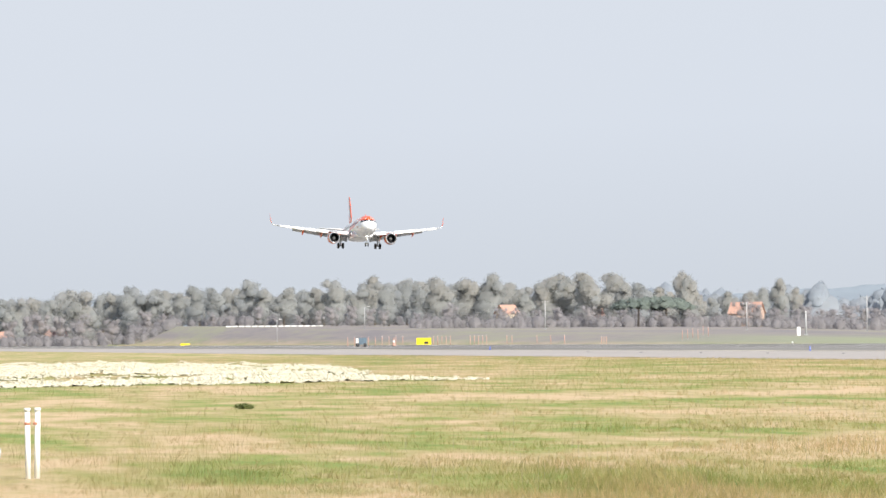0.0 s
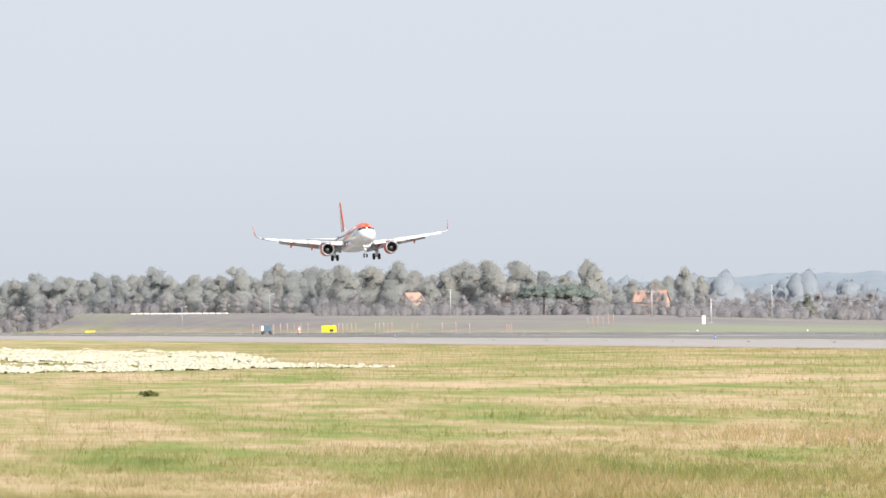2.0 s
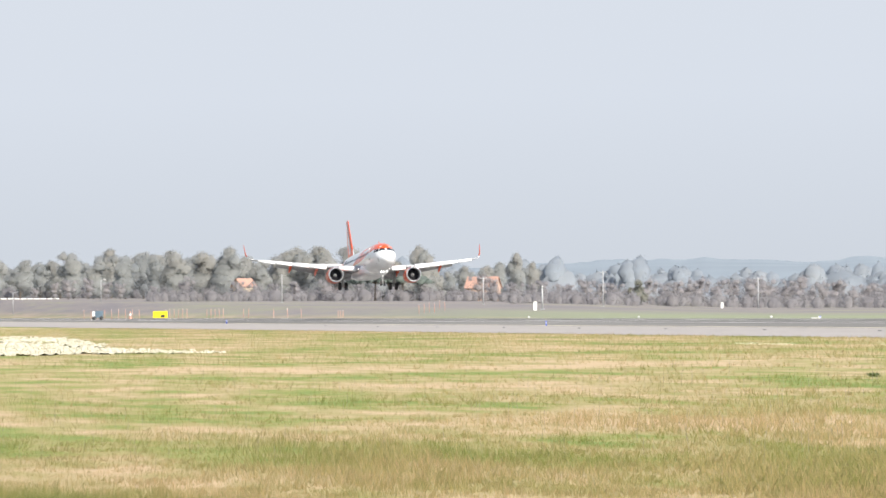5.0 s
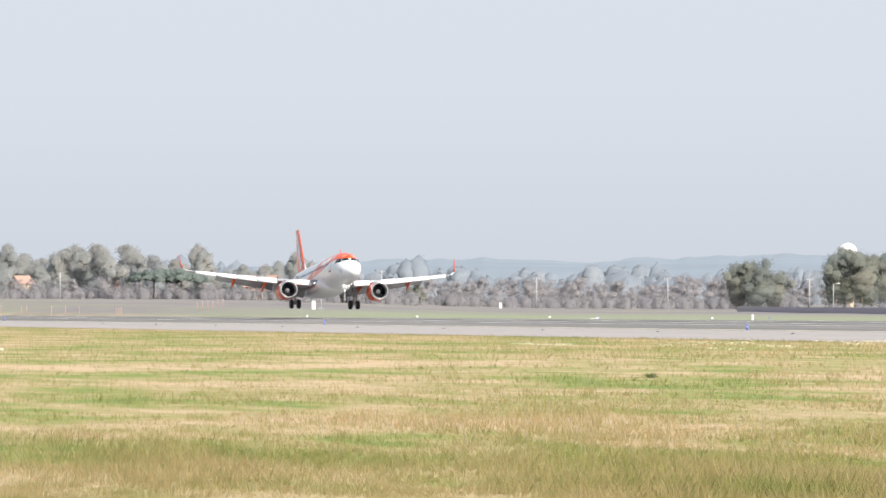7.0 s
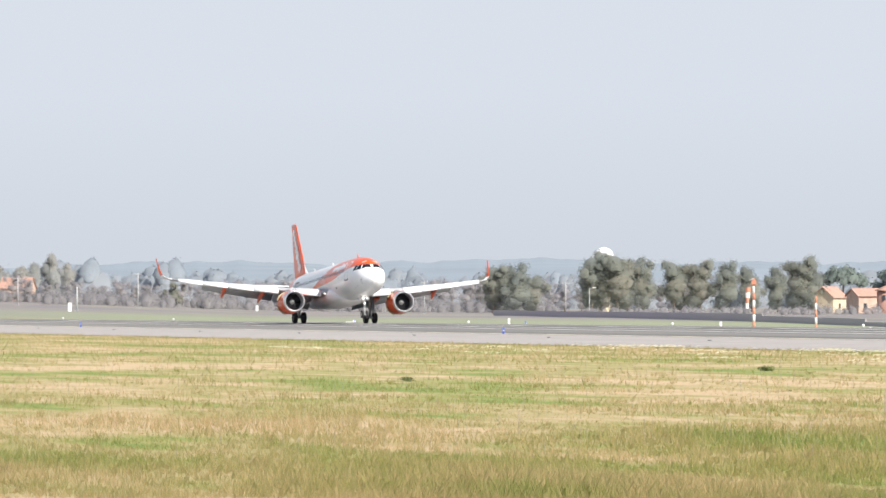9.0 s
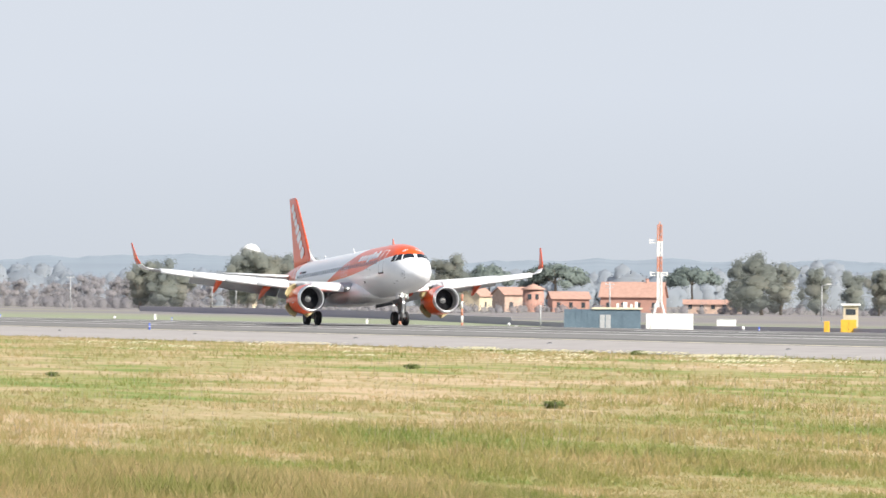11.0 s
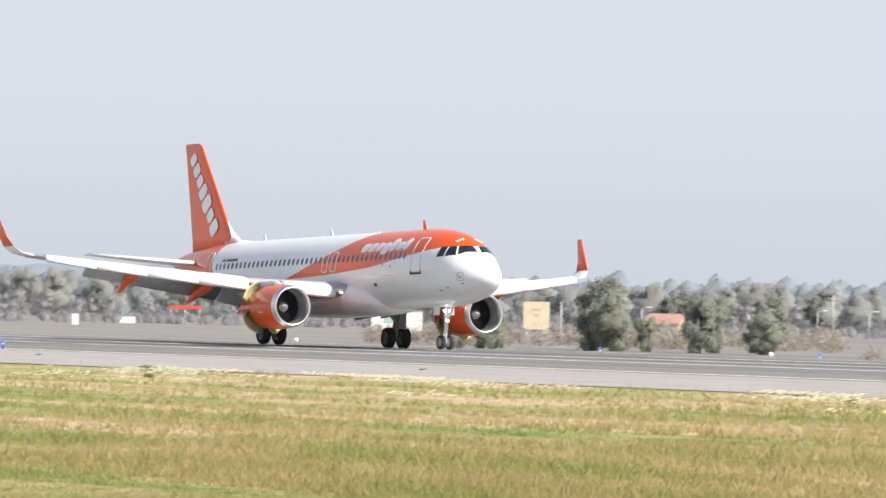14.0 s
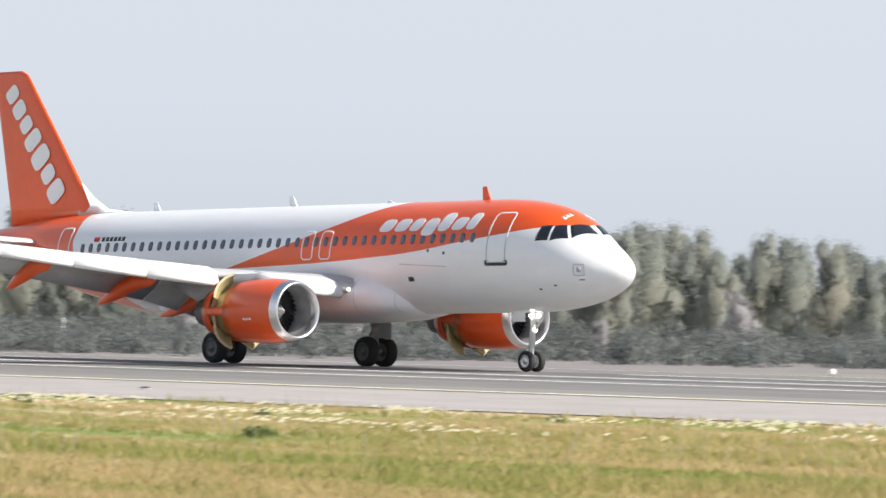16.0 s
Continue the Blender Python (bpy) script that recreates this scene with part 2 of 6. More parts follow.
# roof, ochre and red tones dulled: haze over far houses put into colour
M_ROOF = plain("terracotta_roof_tiles", (0.495, 0.306, 0.241), (0.392, 0.242, 0.193), 0.85, scale=1.2)
M_OCHRE = plain("ochre_plaster", (0.568, 0.424, 0.340), (0.439, 0.316, 0.257), 0.9, scale=0.7)
M_BRICKRED = plain("red_plaster", (0.478, 0.267, 0.215), (0.388, 0.223, 0.178), 0.9, scale=0.7)
M_CREAM = plain("cream_plaster", (0.68, 0.58, 0.42), (0.54, 0.45, 0.33), 0.9, scale=0.8)
M_CABINBLUE = plain("blue_grey_cladding", (0.13, 0.19, 0.24), (0.09, 0.135, 0.18), 0.6, scale=0.8)
M_REDPAINT = plain("red_mast_paint", (0.60, 0.27, 0.18), (0.50, 0.21, 0.14), 0.6, scale=2)
M_ORANGEPOST = plain("orange_post_paint", (0.591, 0.360, 0.283), (0.475, 0.277, 0.222), 0.7, scale=2)
M_GALV = plain("galvanised_post", (0.50, 0.51, 0.52), (0.38, 0.39, 0.40), 0.6, 0.2, scale=3)
M_WALLBROWN = plain("brown_fence_boards", (0.50, 0.455, 0.48), (0.43, 0.39, 0.42), 0.9, scale=0.5)
M_DARKPANE = plain("dark_window_pane", (0.05, 0.06, 0.07), None, 0.2)
M_CHALK = plain("white_limestone_rubble", (0.84, 0.79, 0.62), (0.62, 0.57, 0.40), 0.95, scale=0.35, bump=0.5)
M_DAISY = make_leaf("white_daisy_petals", [(0.2, (0.88, 0.82, 0.52)), (0.8, (0.92, 0.89, 0.70))], 0.4)
M_WEED = make_leaf("weed_leaves", [(0.2, (0.22, 0.29, 0.10)), (0.8, (0.36, 0.40, 0.16))], 0.5)
# hills glow faintly blue; the emission stands in for haze
M_HILL = far_haze("haze_glow_hills", (0.20, 0.23, 0.25), (0.40, 0.51, 0.68), 0.19)


# ---- mesh helpers ----
def mesh_of(name, verts, faces, material, smooth=False):
    me = bpy.data.meshes.new(name)
    me.from_pydata([tuple(v) for v in verts], [], faces)
    me.materials.append(material)
    if smooth:
        me.polygons.foreach_set("use_smooth", [True] * len(me.polygons))
    me.update()
    return me


def part(name, bm, material, parent, label="", smooth=True, loc=None):
    """Links a bmesh (or verts, faces) as one mesh object under a thing or a part."""
    if isinstance(bm, bmesh.types.BMesh):
        me = bpy.data.meshes.new(name)
        bmesh.ops.recalc_face_normals(bm, faces=bm.faces)
        bm.to_mesh(me)
        bm.free()
        me.materials.append(material)
        if smooth:
            me.polygons.foreach_set("use_smooth", [True] * len(me.polygons))
    else:
        me = mesh_of(name, bm[0], bm[1], material, smooth)
    ob = new(name, me)
    if parent is not None:
        ob.parent = parent
    if loc is not None:
        ob.location = loc
    if label:
        tagged(ob, label)
    return ob


def thing(name, label, category, group="", kind=""):
    return tagged(new(name), label, category, group, kind)


def box(bm, x0, x1, y0, y1, z0, z1, bevel=0.0):
    r = bmesh.ops.create_cube(bm, size=1.0, matrix=Matrix.LocRotScale(((x0 + x1) / 2, (y0 + y1) / 2, (z0 + z1) / 2), None, (abs(x1 - x0), abs(y1 - y0), abs(z1 - z0))))
    if bevel:
        es = list({e for v in r["verts"] for e in v.link_edges})
        bmesh.ops.bevel(bm, geom=es, offset=bevel, segments=2, affect='EDGES', profile=0.6)


def boxes(*specs, bevel=0.0):
    bm = bmesh.new()
    for s in specs:
        box(bm, *s, bevel=bevel)
    return bm


def rod(bm, a, b, r0, r1=None, n=10):
    """A round bar from a to b, tapering from r0 to r1."""
    a, b = Vector(a), Vector(b)
    d = b - a
    m = Matrix.Translation((a + b) / 2) @ d.to_track_quat("Z", "Y").to_matrix().to_4x4()
    bmesh.ops.create_cone(bm, cap_ends=True, segments=n, radius1=r0, radius2=r0 if r1 is None else r1, depth=d.length, matrix=m)


def rods(*specs, n=10):
    bm = bmesh.new()
    for s in specs:
        rod(bm, *s, n=n)
    return bm


def lathe(profile, n=32, axis="x", centre=(0, 0, 0)):
    """Turns (along, radius) points round an axis."""
    vs, fs = [], []
    for a, r in profile:
        for k in range(n):
            c, s = math.cos(2 * math.pi * k / n) * r, math.sin(2 * math.pi * k / n) * r
            v = (a, c, s) if axis == "x" else (c, a, s) if axis == "y" else (c, s, a)
            vs.append(tuple(v[i] + centre[i] for i in range(3)))
    for i in range(len(profile) - 1):
        for k in range(n):
            fs.append((i * n + k, i * n + (k + 1) % n, (i + 1) * n + (k + 1) % n, (i + 1) * n + k))
    return vs, fs


def loft(rings, cap=True):
    n = len(rings[0])
    vs = [v for r in rings for v in r]
    fs = [(i * n + k, i * n + (k + 1) % n, (i + 1) * n + (k + 1) % n, (i + 1) * n + k) for i in range(len(rings) - 1) for k in range(n)]
    if cap:
        fs += [tuple(range(n))[::-1], tuple((len(rings) - 1) * n + k for k in range(n))]
    return vs, fs


def join(*pairs):
    vs, fs = [], []
    for v, f in pairs:
        o = len(vs)
        vs += list(v)
        fs += [tuple(i + o for i in q) for q in f]
    return vs, fs


def interp(x, table):
    return float(np.interp(x, [p[0] for p in table], [p[1] for p in table]))


def polar(az, r):
    """A place r metres from the camera, az degrees to the left of +y."""
    return -math.sin(radians(az)) * r, math.cos(radians(az)) * r


# ---- ground ----
FAR_Z = [(0, -0.85), (60, -0.85), (66, -0.5), (70, 0.2), (74, -0.5), (76.5, 0.0), (79, 3.5), (82, 4.7), (86, 5.8), (100, 5.8), (130, -0.85), (360, -0.85)]
CROWN = [(-1e4, -0.6), (104.5, -0.6), (107.5, -0.52), (117.3, -0.24), (147.3, 0.0), (177.3, -0.24), (185, -0.5), (193, -0.85), (1e5, -0.85)]


def land(x, y):
    r = math.hypot(x, y)
    az = math.degrees(math.atan2(-x, y)) % 360
    z = interp(y, CROWN)
    if y > 190:
        z = -0.85 + (interp(az, FAR_Z) + 0.85) * min(max((r - 600) / 1400, 0), 1.25) * min((y - 190) / 20, 1)
    return z


def build_ground():
    xs = np.unique(np.concatenate([np.arange(-5000, -1200, 100), np.arange(-1200, 60, 20), np.arange(60, 5001, 190)]))
    ys = np.unique(np.concatenate([np.arange(-5000, 0, 250), np.arange(0, 95, 10), [95, 104.5, 106.4, 107.5, 112, 117.3, 132, 147.3, 162, 177.3, 181, 185, 193, 200], np.arange(210, 700, 30), np.arange(700, 5001, 150)]))
    vs = [(x, y, land(x, y) - (0.03 if 107.2 < y < 185.1 else 0.0)) for y in ys for x in xs]
    n = len(xs)
    fs = [(j * n + i, j * n + i + 1, (j + 1) * n + i + 1, (j + 1) * n + i) for j in range(len(ys) - 1) for i in range(n - 1)]
    ob = part("ground", (vs, fs), M_GROUND, None, smooth=True)
    tagged(ob, "flat airfield of dry straw-coloured and green grass", "ground", kind="structure")


def strip(y0, y1, x0, x1, lift, step=40):
    """A sheet along the runway that follows its camber."""
    ycut = [y0] + [c for c, _ in CROWN if y0 < c < y1] + [y1]
    k = max(1, int((x1 - x0) / step))
    vs = [(x0 + (x1 - x0) * i / k, y, land(0, y) + lift) for y in ycut for i in range(k + 1)]
    n = k + 1
    return vs, [(j * n + i, j * n + i + 1, (j + 1) * n + i + 1, (j + 1) * n + i) for j in range(len(ycut) - 1) for i in range(k)]


EDGE_X, EDGE_Y = (-3600, -900, -450, -130, 1500), (96.5, 97.5, 100.0, 106.5, 106.5)   # near edge of the pavement


def build_runway():
    road = part("runway", strip(117.3, 177.3, -3600, 1500, 0.0), M_RUNWAY, None)
    tagged(road, "grey asphalt runway with dark tyre streaks", "runway", kind="structure")
    for name, y0, y1 in (("pavement", 106.5, 117.3), ("pavement", 177.3, 185.5)):
        vs, fs = strip(y0, y1, -3600, 1500, 0.0)
        if y0 < 117:
            # the grass has crept over the near edge unevenly
            vs = [(x, float(np.interp(x, EDGE_X, EDGE_Y)), z + 0.03) if y == y0 else (x, y, z) for x, y, z in vs]
            vs = [(x, y, interp(y, CROWN) + 0.03 if y < 107.4 else z) for x, y, z in vs]
        ob = part(name, (vs, fs), M_SHOULDER, None)
        tagged(ob, "pale grey paved runway shoulder", "pavement", kind="structure")
    for y, w, mt, nm in ((118.0, 0.9, M_YLINE, "edge_line"), (176.2, 0.9, M_LINE, "edge_line")):
        part(nm, strip(y, y + w, -3400, 1400, 0.012), mt, road)
    part("rubber_streak", strip(143.4, 149.6, -3000, 1400, 0.006), M_RUBBER, road, "dark tyre rubber along the centre")
    part("rubber_streak", strip(137.2, 139.0, -3000, 1400, 0.006), M_RUBBER, road, "dark tyre rubber along the centre")
    for y in (133.5, 140.5):
        part("paint_strip", strip(y, y + 0.7, -3400, 1400, 0.012), M_LINE, road)
    x = -2000
    while x < 300:
        part("centre_dash", strip(146.8, 147.7, x, x + 30, 0.012, 30), M_LINE, road)
        x += 50


# ---- aircraft: lengths are stations behind the nose, the origin lies on the ground under the main wheels ----
MAIN = 17.71
FUSE = [(0.0, 0.03, 3.26, 3.32), (0.06, 0.22, 3.06, 3.52), (0.2, 0.44, 2.87, 3.76), (0.5, 0.76, 2.62, 4.06), (0.9, 1.03, 2.41, 4.33), (1.4, 1.27, 2.23, 4.62),
        (1.75, 1.40, 2.14, 4.85), (2.1, 1.51, 2.07, 5.12), (2.5, 1.62, 2.00, 5.40), (3.0, 1.73, 1.95, 5.63), (3.6, 1.83, 1.90, 5.80), (4.4, 1.91, 1.87, 5.92),
        (5.4, 1.96, 1.86, 5.98), (6.5, 1.975, 1.86, 6.0), (10, 1.975, 1.86, 6.0), (16, 1.975, 1.86, 6.0), (23.5, 1.975, 1.86, 6.0), (25.5, 1.95, 1.96, 6.0), (27.5, 1.87, 2.25, 6.0),
        (29.5, 1.72, 2.66, 5.97), (31.5, 1.47, 3.16, 5.90), (33.5, 1.12, 3.72, 5.75), (35.3, 0.76, 4.22, 5.56), (36.8, 0.42, 4.62, 5.34), (37.5, 0.2, 4.8, 5.15), (37.57, 0.05, 4.9, 5.05)]


def smooth_interp(x, xs, ys):
    """Cubic through the points, with slopes from their neighbours."""
    i = min(max(int(np.searchsorted(xs, x)) - 1, 0), len(xs) - 2)
    sl = [(ys[k + 1] - ys[k]) / (xs[k + 1] - xs[k]) for k in range(len(xs) - 1)]

    def tangent(k):
        if k == 0 or k == len(xs) - 1 or sl[k - 1] * sl[k] <= 0:
            return sl[0] if k == 0 else sl[-1] if k == len(xs) - 1 else 0.0
        return 2 * sl[k - 1] * sl[k] / (sl[k - 1] + sl[k])
    h = xs[i + 1] - xs[i]
    t = min(max((x - xs[i]) / h, 0.0), 1.0)
    a, c = tangent(i) * h, tangent(i + 1) * h
    return (2 * t ** 3 - 3 * t * t + 1) * ys[i] + (t ** 3 - 2 * t * t + t) * a + (3 * t * t - 2 * t ** 3) * ys[i + 1] + (t ** 3 - t * t) * c


BROW = [[0.0, 0.04, 0.15, 0.5, 1.0, 1.5, 2.0, 2.5, 3.2, 4.2, 5.3, 6.5, 8.0], [3.29, 3.42, 3.60, 3.92, 4.24, 4.57, 4.98, 5.29, 5.58, 5.82, 5.95, 6.0, 6.0]]
FUSE_COLS = [[r[i] for r in FUSE] for i in range(4)]


def fuse(st):
    w, b, t = (smooth_interp(st, FUSE_COLS[0], FUSE_COLS[i]) for i in (1, 2, 3))
    if st < 6.5:
        # rounded nose: drooped chin, stepped brow under the windscreen
        s = max(st, 0.0)
        w = 1.975 * max(1 - max(1 - s / 6.4, 0) ** 2.1, 1e-5) ** 0.55
        b = 3.29 - 1.43 * max(1 - max(1 - s / 5.5, 0) ** 2.6, 1e-5) ** 0.55
        span = min(0.32, s * 0.45)
        t = sum(smooth_interp(s + span * (k - 4) / 4, BROW[0], BROW[1]) for k in range(9)) / 9
    return w, (b + t) / 2, (t - b) / 2


def skin(st, ang, side=-1, off=0.0):
    """A point of the fuselage's skin; ang in degrees from the top, side -1 is starboard."""
    w, zc, rz = fuse(st)
    a = radians(ang)
    return (MAIN - st, side * math.sin(a) * (w + off), zc + math.cos(a) * (rz + off))


def ang_of(st, z):
    w, zc, rz = fuse(st)
    return math.degrees(math.acos(max(-1, min(1, (z - zc) / rz))))


def patch(corners, side=-1, off=0.012, n=6, by_z=True, thick=0.02):
    """A thin plate on the skin between four (station, height) corners in order."""
    c = [(s, ang_of(s, z) if by_z else z) for s, z in corners]
    vs = []
    for lay in (off, off - thick):
        for i in range(n + 1):
            u = i / n
            for k in range(n + 1):
                v = k / n
                st = (c[0][0] * (1 - u) + c[1][0] * u) * (1 - v) + (c[3][0] * (1 - u) + c[2][0] * u) * v
                an = (c[0][1] * (1 - u) + c[1][1] * u) * (1 - v) + (c[3][1] * (1 - u) + c[2][1] * u) * v
                vs.append(skin(st, an, side, lay))
    q = n + 1
    fs = []
    for o in (0, q * q):
        fs += [(o + i * q + k, o + i * q + k + 1, o + (i + 1) * q + k + 1, o + (i + 1) * q + k) for i in range(n) for k in range(n)]
    rim = [i * q for i in range(q)] + [n * q + k for k in range(1, q)] + [i * q + n for i in range(n - 1, -1, -1)] + [k for k in range(n - 1, 0, -1)]
    fs += [(a, b, b + q * q, a + q * q) for a, b in zip(rim, rim[1:] + rim[:1])]
    return vs, fs


def rounded(st, z, hs, hz, lean=0.0, power=0.5, n=20):
    """Points of a rounded rectangle about (station, height)."""
    out = []
    for k in range(n):
        a = 2 * math.pi * (k + 0.5) / n
        c, q = math.copysign(abs(math.cos(a)) ** power, math.cos(a)), math.copysign(abs(math.sin(a)) ** power, math.sin(a))
        out.append((st + hs * c - lean * q, z + hz * q))
    return out


def plate(points, side=-1, off=0.012, thick=0.02):
    """A thin plate on the skin inside a ring of (station, height) points."""
    n = len(points)
    mid = (sum(p[0] for p in points) / n, sum(p[1] for p in points) / n)
    half = [((p[0] + mid[0]) / 2, (p[1] + mid[1]) / 2) for p in points]
    vs = [skin(s, ang_of(s, z), side, off) for s, z in [mid] + half + points] + [skin(s, ang_of(s, z), side, off - thick) for s, z in points]
    fs = []
    for k in range(n):
        j = (k + 1) % n
        fs += [(0, 1 + k, 1 + j), (1 + k, 1 + n + k, 1 + n + j, 1 + j), (1 + n + k, 1 + 2 * n + k, 1 + 2 * n + j, 1 + n + j)]
    return vs, fs


def outline(corners, w, side=-1, off=0.01, band=(0.0, 99.0), r=0.16):
    """A painted frame line with rounded corners round four (station, height) corners, between two heights."""
    s0, s1 = min(c[0] for c in corners), max(c[0] for c in corners)
    z0, z1 = min(c[1] for c in corners), max(c[1] for c in corners)
    path = []
    for cs, cz, a0 in ((s1 - r, z1 - r, 0), (s0 + r, z1 - r, 90), (s0 + r, z0 + r, 180), (s1 - r, z0 + r, 270)):
        path += [(cs + r * math.cos(radians(a0 + d)), cz + r * math.sin(radians(a0 + d)), a0 + d) for d in (0, 22.5, 45, 67.5, 90)]
    fine = []
    for (sa, za, aa), (sb, zb, ab) in zip(path, path[1:] + [(*path[0][:2], 360)]):
        k = max(1, int(math.hypot(sb - sa, zb - za) / 0.12))
        fine += [(sa + (sb - sa) * i / k, za + (zb - za) * i / k, aa + (ab - aa) * i / k) for i in range(k)]
    n = len(fine)
    vs = []
    for grow, lay in ((w / 2, off), (-w / 2, off), (w / 2, off - 0.012), (-w / 2, off - 0.012)):
        for q, z, a in fine:
            q, z = q + grow * math.cos(radians(a)), z + grow * math.sin(radians(a))
            vs.append(skin(q, ang_of(q, z), side, lay))
    fs = []
    for k in range(n):
        j = (k + 1) % n
        if band[0] <= fine[k][1] <= band[1]:
            fs += [(k, j, n + j, n + k), (k, 2 * n + k, 2 * n + j, j), (n + k, n + j, 3 * n + j, 3 * n + k)]
    used = {v: i for i, v in enumerate(sorted({v for f in fs for v in f}))}
    return [vs[v] for v in used], [tuple(used[v] for v in f) for f in fs]


def make_livery():
    """White skin with the orange sweep over the forward crown and the orange tail."""
    m, nt, p = node_mat("airliner_skin_paint")
    tc = nt.nodes.new("ShaderNodeTexCoord")
    sep = nt.nodes.new("ShaderNodeSeparateXYZ")
    nt.links.new(tc.outputs["Object"], sep.inputs[0])
    st = math_node(nt, 'SUBTRACT', MAIN, sep.outputs["X"])
    z = sep.outputs["Z"]

    def curve(value, scale, table):
        c = nt.nodes.new("ShaderNodeFloatCurve")
        pts = c.mapping.curves[0].points
        while len(pts) < len(table):
            pts.new(0.5, 0.5)
        for q, (a, b) in zip(pts, table):
            q.location = (a / scale, b / scale)
            q.handle_type = 'AUTO'
        c.mapping.update()
        nt.links.new(math_node(nt, 'DIVIDE', value, scale), c.inputs["Value"])
        return math_node(nt, 'MULTIPLY', c.outputs[0], scale)

    low = curve(st, 40.0, [(0, 5.0), (1.2, 4.98), (3.2, 4.86), (5.2, 4.60), (7.2, 4.35), (9.57, 4.05), (12.0, 3.88), (14.5, 3.75), (17.4, 3.66), (20.0, 3.60), (40, 3.5)])
    high = curve(st, 40.0, [(0, 12.0), (9.5, 6.9), (11.0, 6.08), (12.2, 5.71), (13.87, 5.18), (16.0, 4.57), (18.08, 4.03), (19.6, 3.66), (21.5, 3.2), (24, 2.5), (40, 1)])
    tail = curve(z, 40.0, [(0, 23.0), (2.0, 25.7), (3.0, 27.1), (4.0, 28.9), (4.7, 29.35), (5.4, 29.4), (5.95, 29.7), (6.6, 30.2), (40, 31)])

    def step(a, b):
        return math_node(nt, 'GREATER_THAN', a, b)
    sweep = math_node(nt, 'MULTIPLY', step(z, low), step(high, z))
    rear = step(st, tail)
    mask = math_node(nt, 'MAXIMUM', sweep, rear)
    dirt = noise_of(nt, coords(nt, "Object", (0.6, 2.0, 2.0)), 1.0, 5, 0.65)
    wh = ramp(nt, dirt, [(0.3, WHITE_B), (0.6, WHITE)])
    orr = ramp(nt, dirt, [(0.3, ORANGE_B), (0.6, ORANGE)])
    nt.links.new(mix(nt, mask, wh, orr), p.inputs["Base Color"])
    p.inputs["Roughness"].default_value = 0.28
    p.inputs["Coat Weight"].default_value = 0.35
    p.inputs["Coat Roughness"].default_value = 0.1
    return m


def airfoil(le, chord, y, z, thick, twist=0.0, n=12):
    """A closed wing section, nose first over the top; le is a station."""
    top, bot = [], []
    for i in range(n + 1):
        u = (1 - math.cos(math.pi * i / n)) / 2
        t = thick * 2.6 * (0.2969 * math.sqrt(u) - 0.126 * u - 0.3516 * u * u + 0.2843 * u ** 3 - 0.1015 * u ** 4) / 0.26
        camber = 0.02 * chord * math.sin(math.pi * u)
        drop = -math.tan(radians(twist)) * chord * u
        top.append((MAIN - le - chord * u, y, z + t * 0.55 + camber + drop))
        bot.append((MAIN - le - chord * u, y, z - t * 0.45 + camber + drop))
    return top + bot[-2:0:-1]


WING = [(1.2, 11.9, 7.4, 2.75, 0.95), (3.0, 13.0, 6.1, 2.88, 0.78), (6.4, 14.9, 4.1, 3.15, 0.52), (10.5, 17.1, 3.1, 3.60, 0.36), (14.0, 18.85, 2.3, 4.02, 0.25), (16.7, 20.2, 1.65, 4.36, 0.17)]


def wing_at(y):
    return [interp(y, [(s[0], s[i]) for s in WING]) for i in range(1, 5)]


def wheel(parent, x, y, z, r, w, hub, name="wheel"):
    tyre = [(-w / 2, r * 0.62), (-w / 2, r * 0.86), (-w * 0.40, r * 0.96), (-w * 0.2, r), (w * 0.2, r), (w * 0.40, r * 0.96), (w / 2, r * 0.86), (w / 2, r * 0.62)]
    t = part(name, lathe(tyre, 28, "y"), M_TYRE, parent, loc=(x, y, z))
    rim = [(-w * 0.42, 0.02), (-w * 0.42, r * 0.16), (-w * 0.34, r * 0.2), (-w * 0.36, r * 0.5), (-w * 0.48, r * 0.63), (w * 0.48, r * 0.63), (w * 0.36, r * 0.5), (w * 0.34, r * 0.2), (w * 0.42, r * 0.16), (w * 0.42, 0.02)]
    part("rim", lathe(rim, 24, "y"), hub, t, "grey metal wheel rim")
    return t


def bars_on_skin(parent, st0, st1, z0, z1, side, material):
    """The painted word on the fuselage as seven plain leaning rounded blocks."""
    n = 7
    wide = [1.0, 1.0, 0.85, 1.0, 0.9, 0.95, 0.75]
    tall = [(0.0, 0.72), (0.0, 0.72), (0.0, 0.72), (-0.28, 0.72), (-0.05, 1.0), (0.0, 0.72), (0.0, 0.95)]
    s, unit = st0, (st0 - st1) / sum(wide)
    for w, (a, b) in zip(wide, tall):
        lean = 0.10
        e = s - w * unit * 0.84
        lo, hi = z0 + (z1 - z0) * a, z0 + (z1 - z0) * b
        part("white_block", plate(rounded((s + e) / 2 - lean / 2, (lo + hi) / 2, (s - e) / 2, (hi - lo) / 2, lean, 0.62, 18), side, 0.012), material, parent, smooth=False)
        s -= w * unit


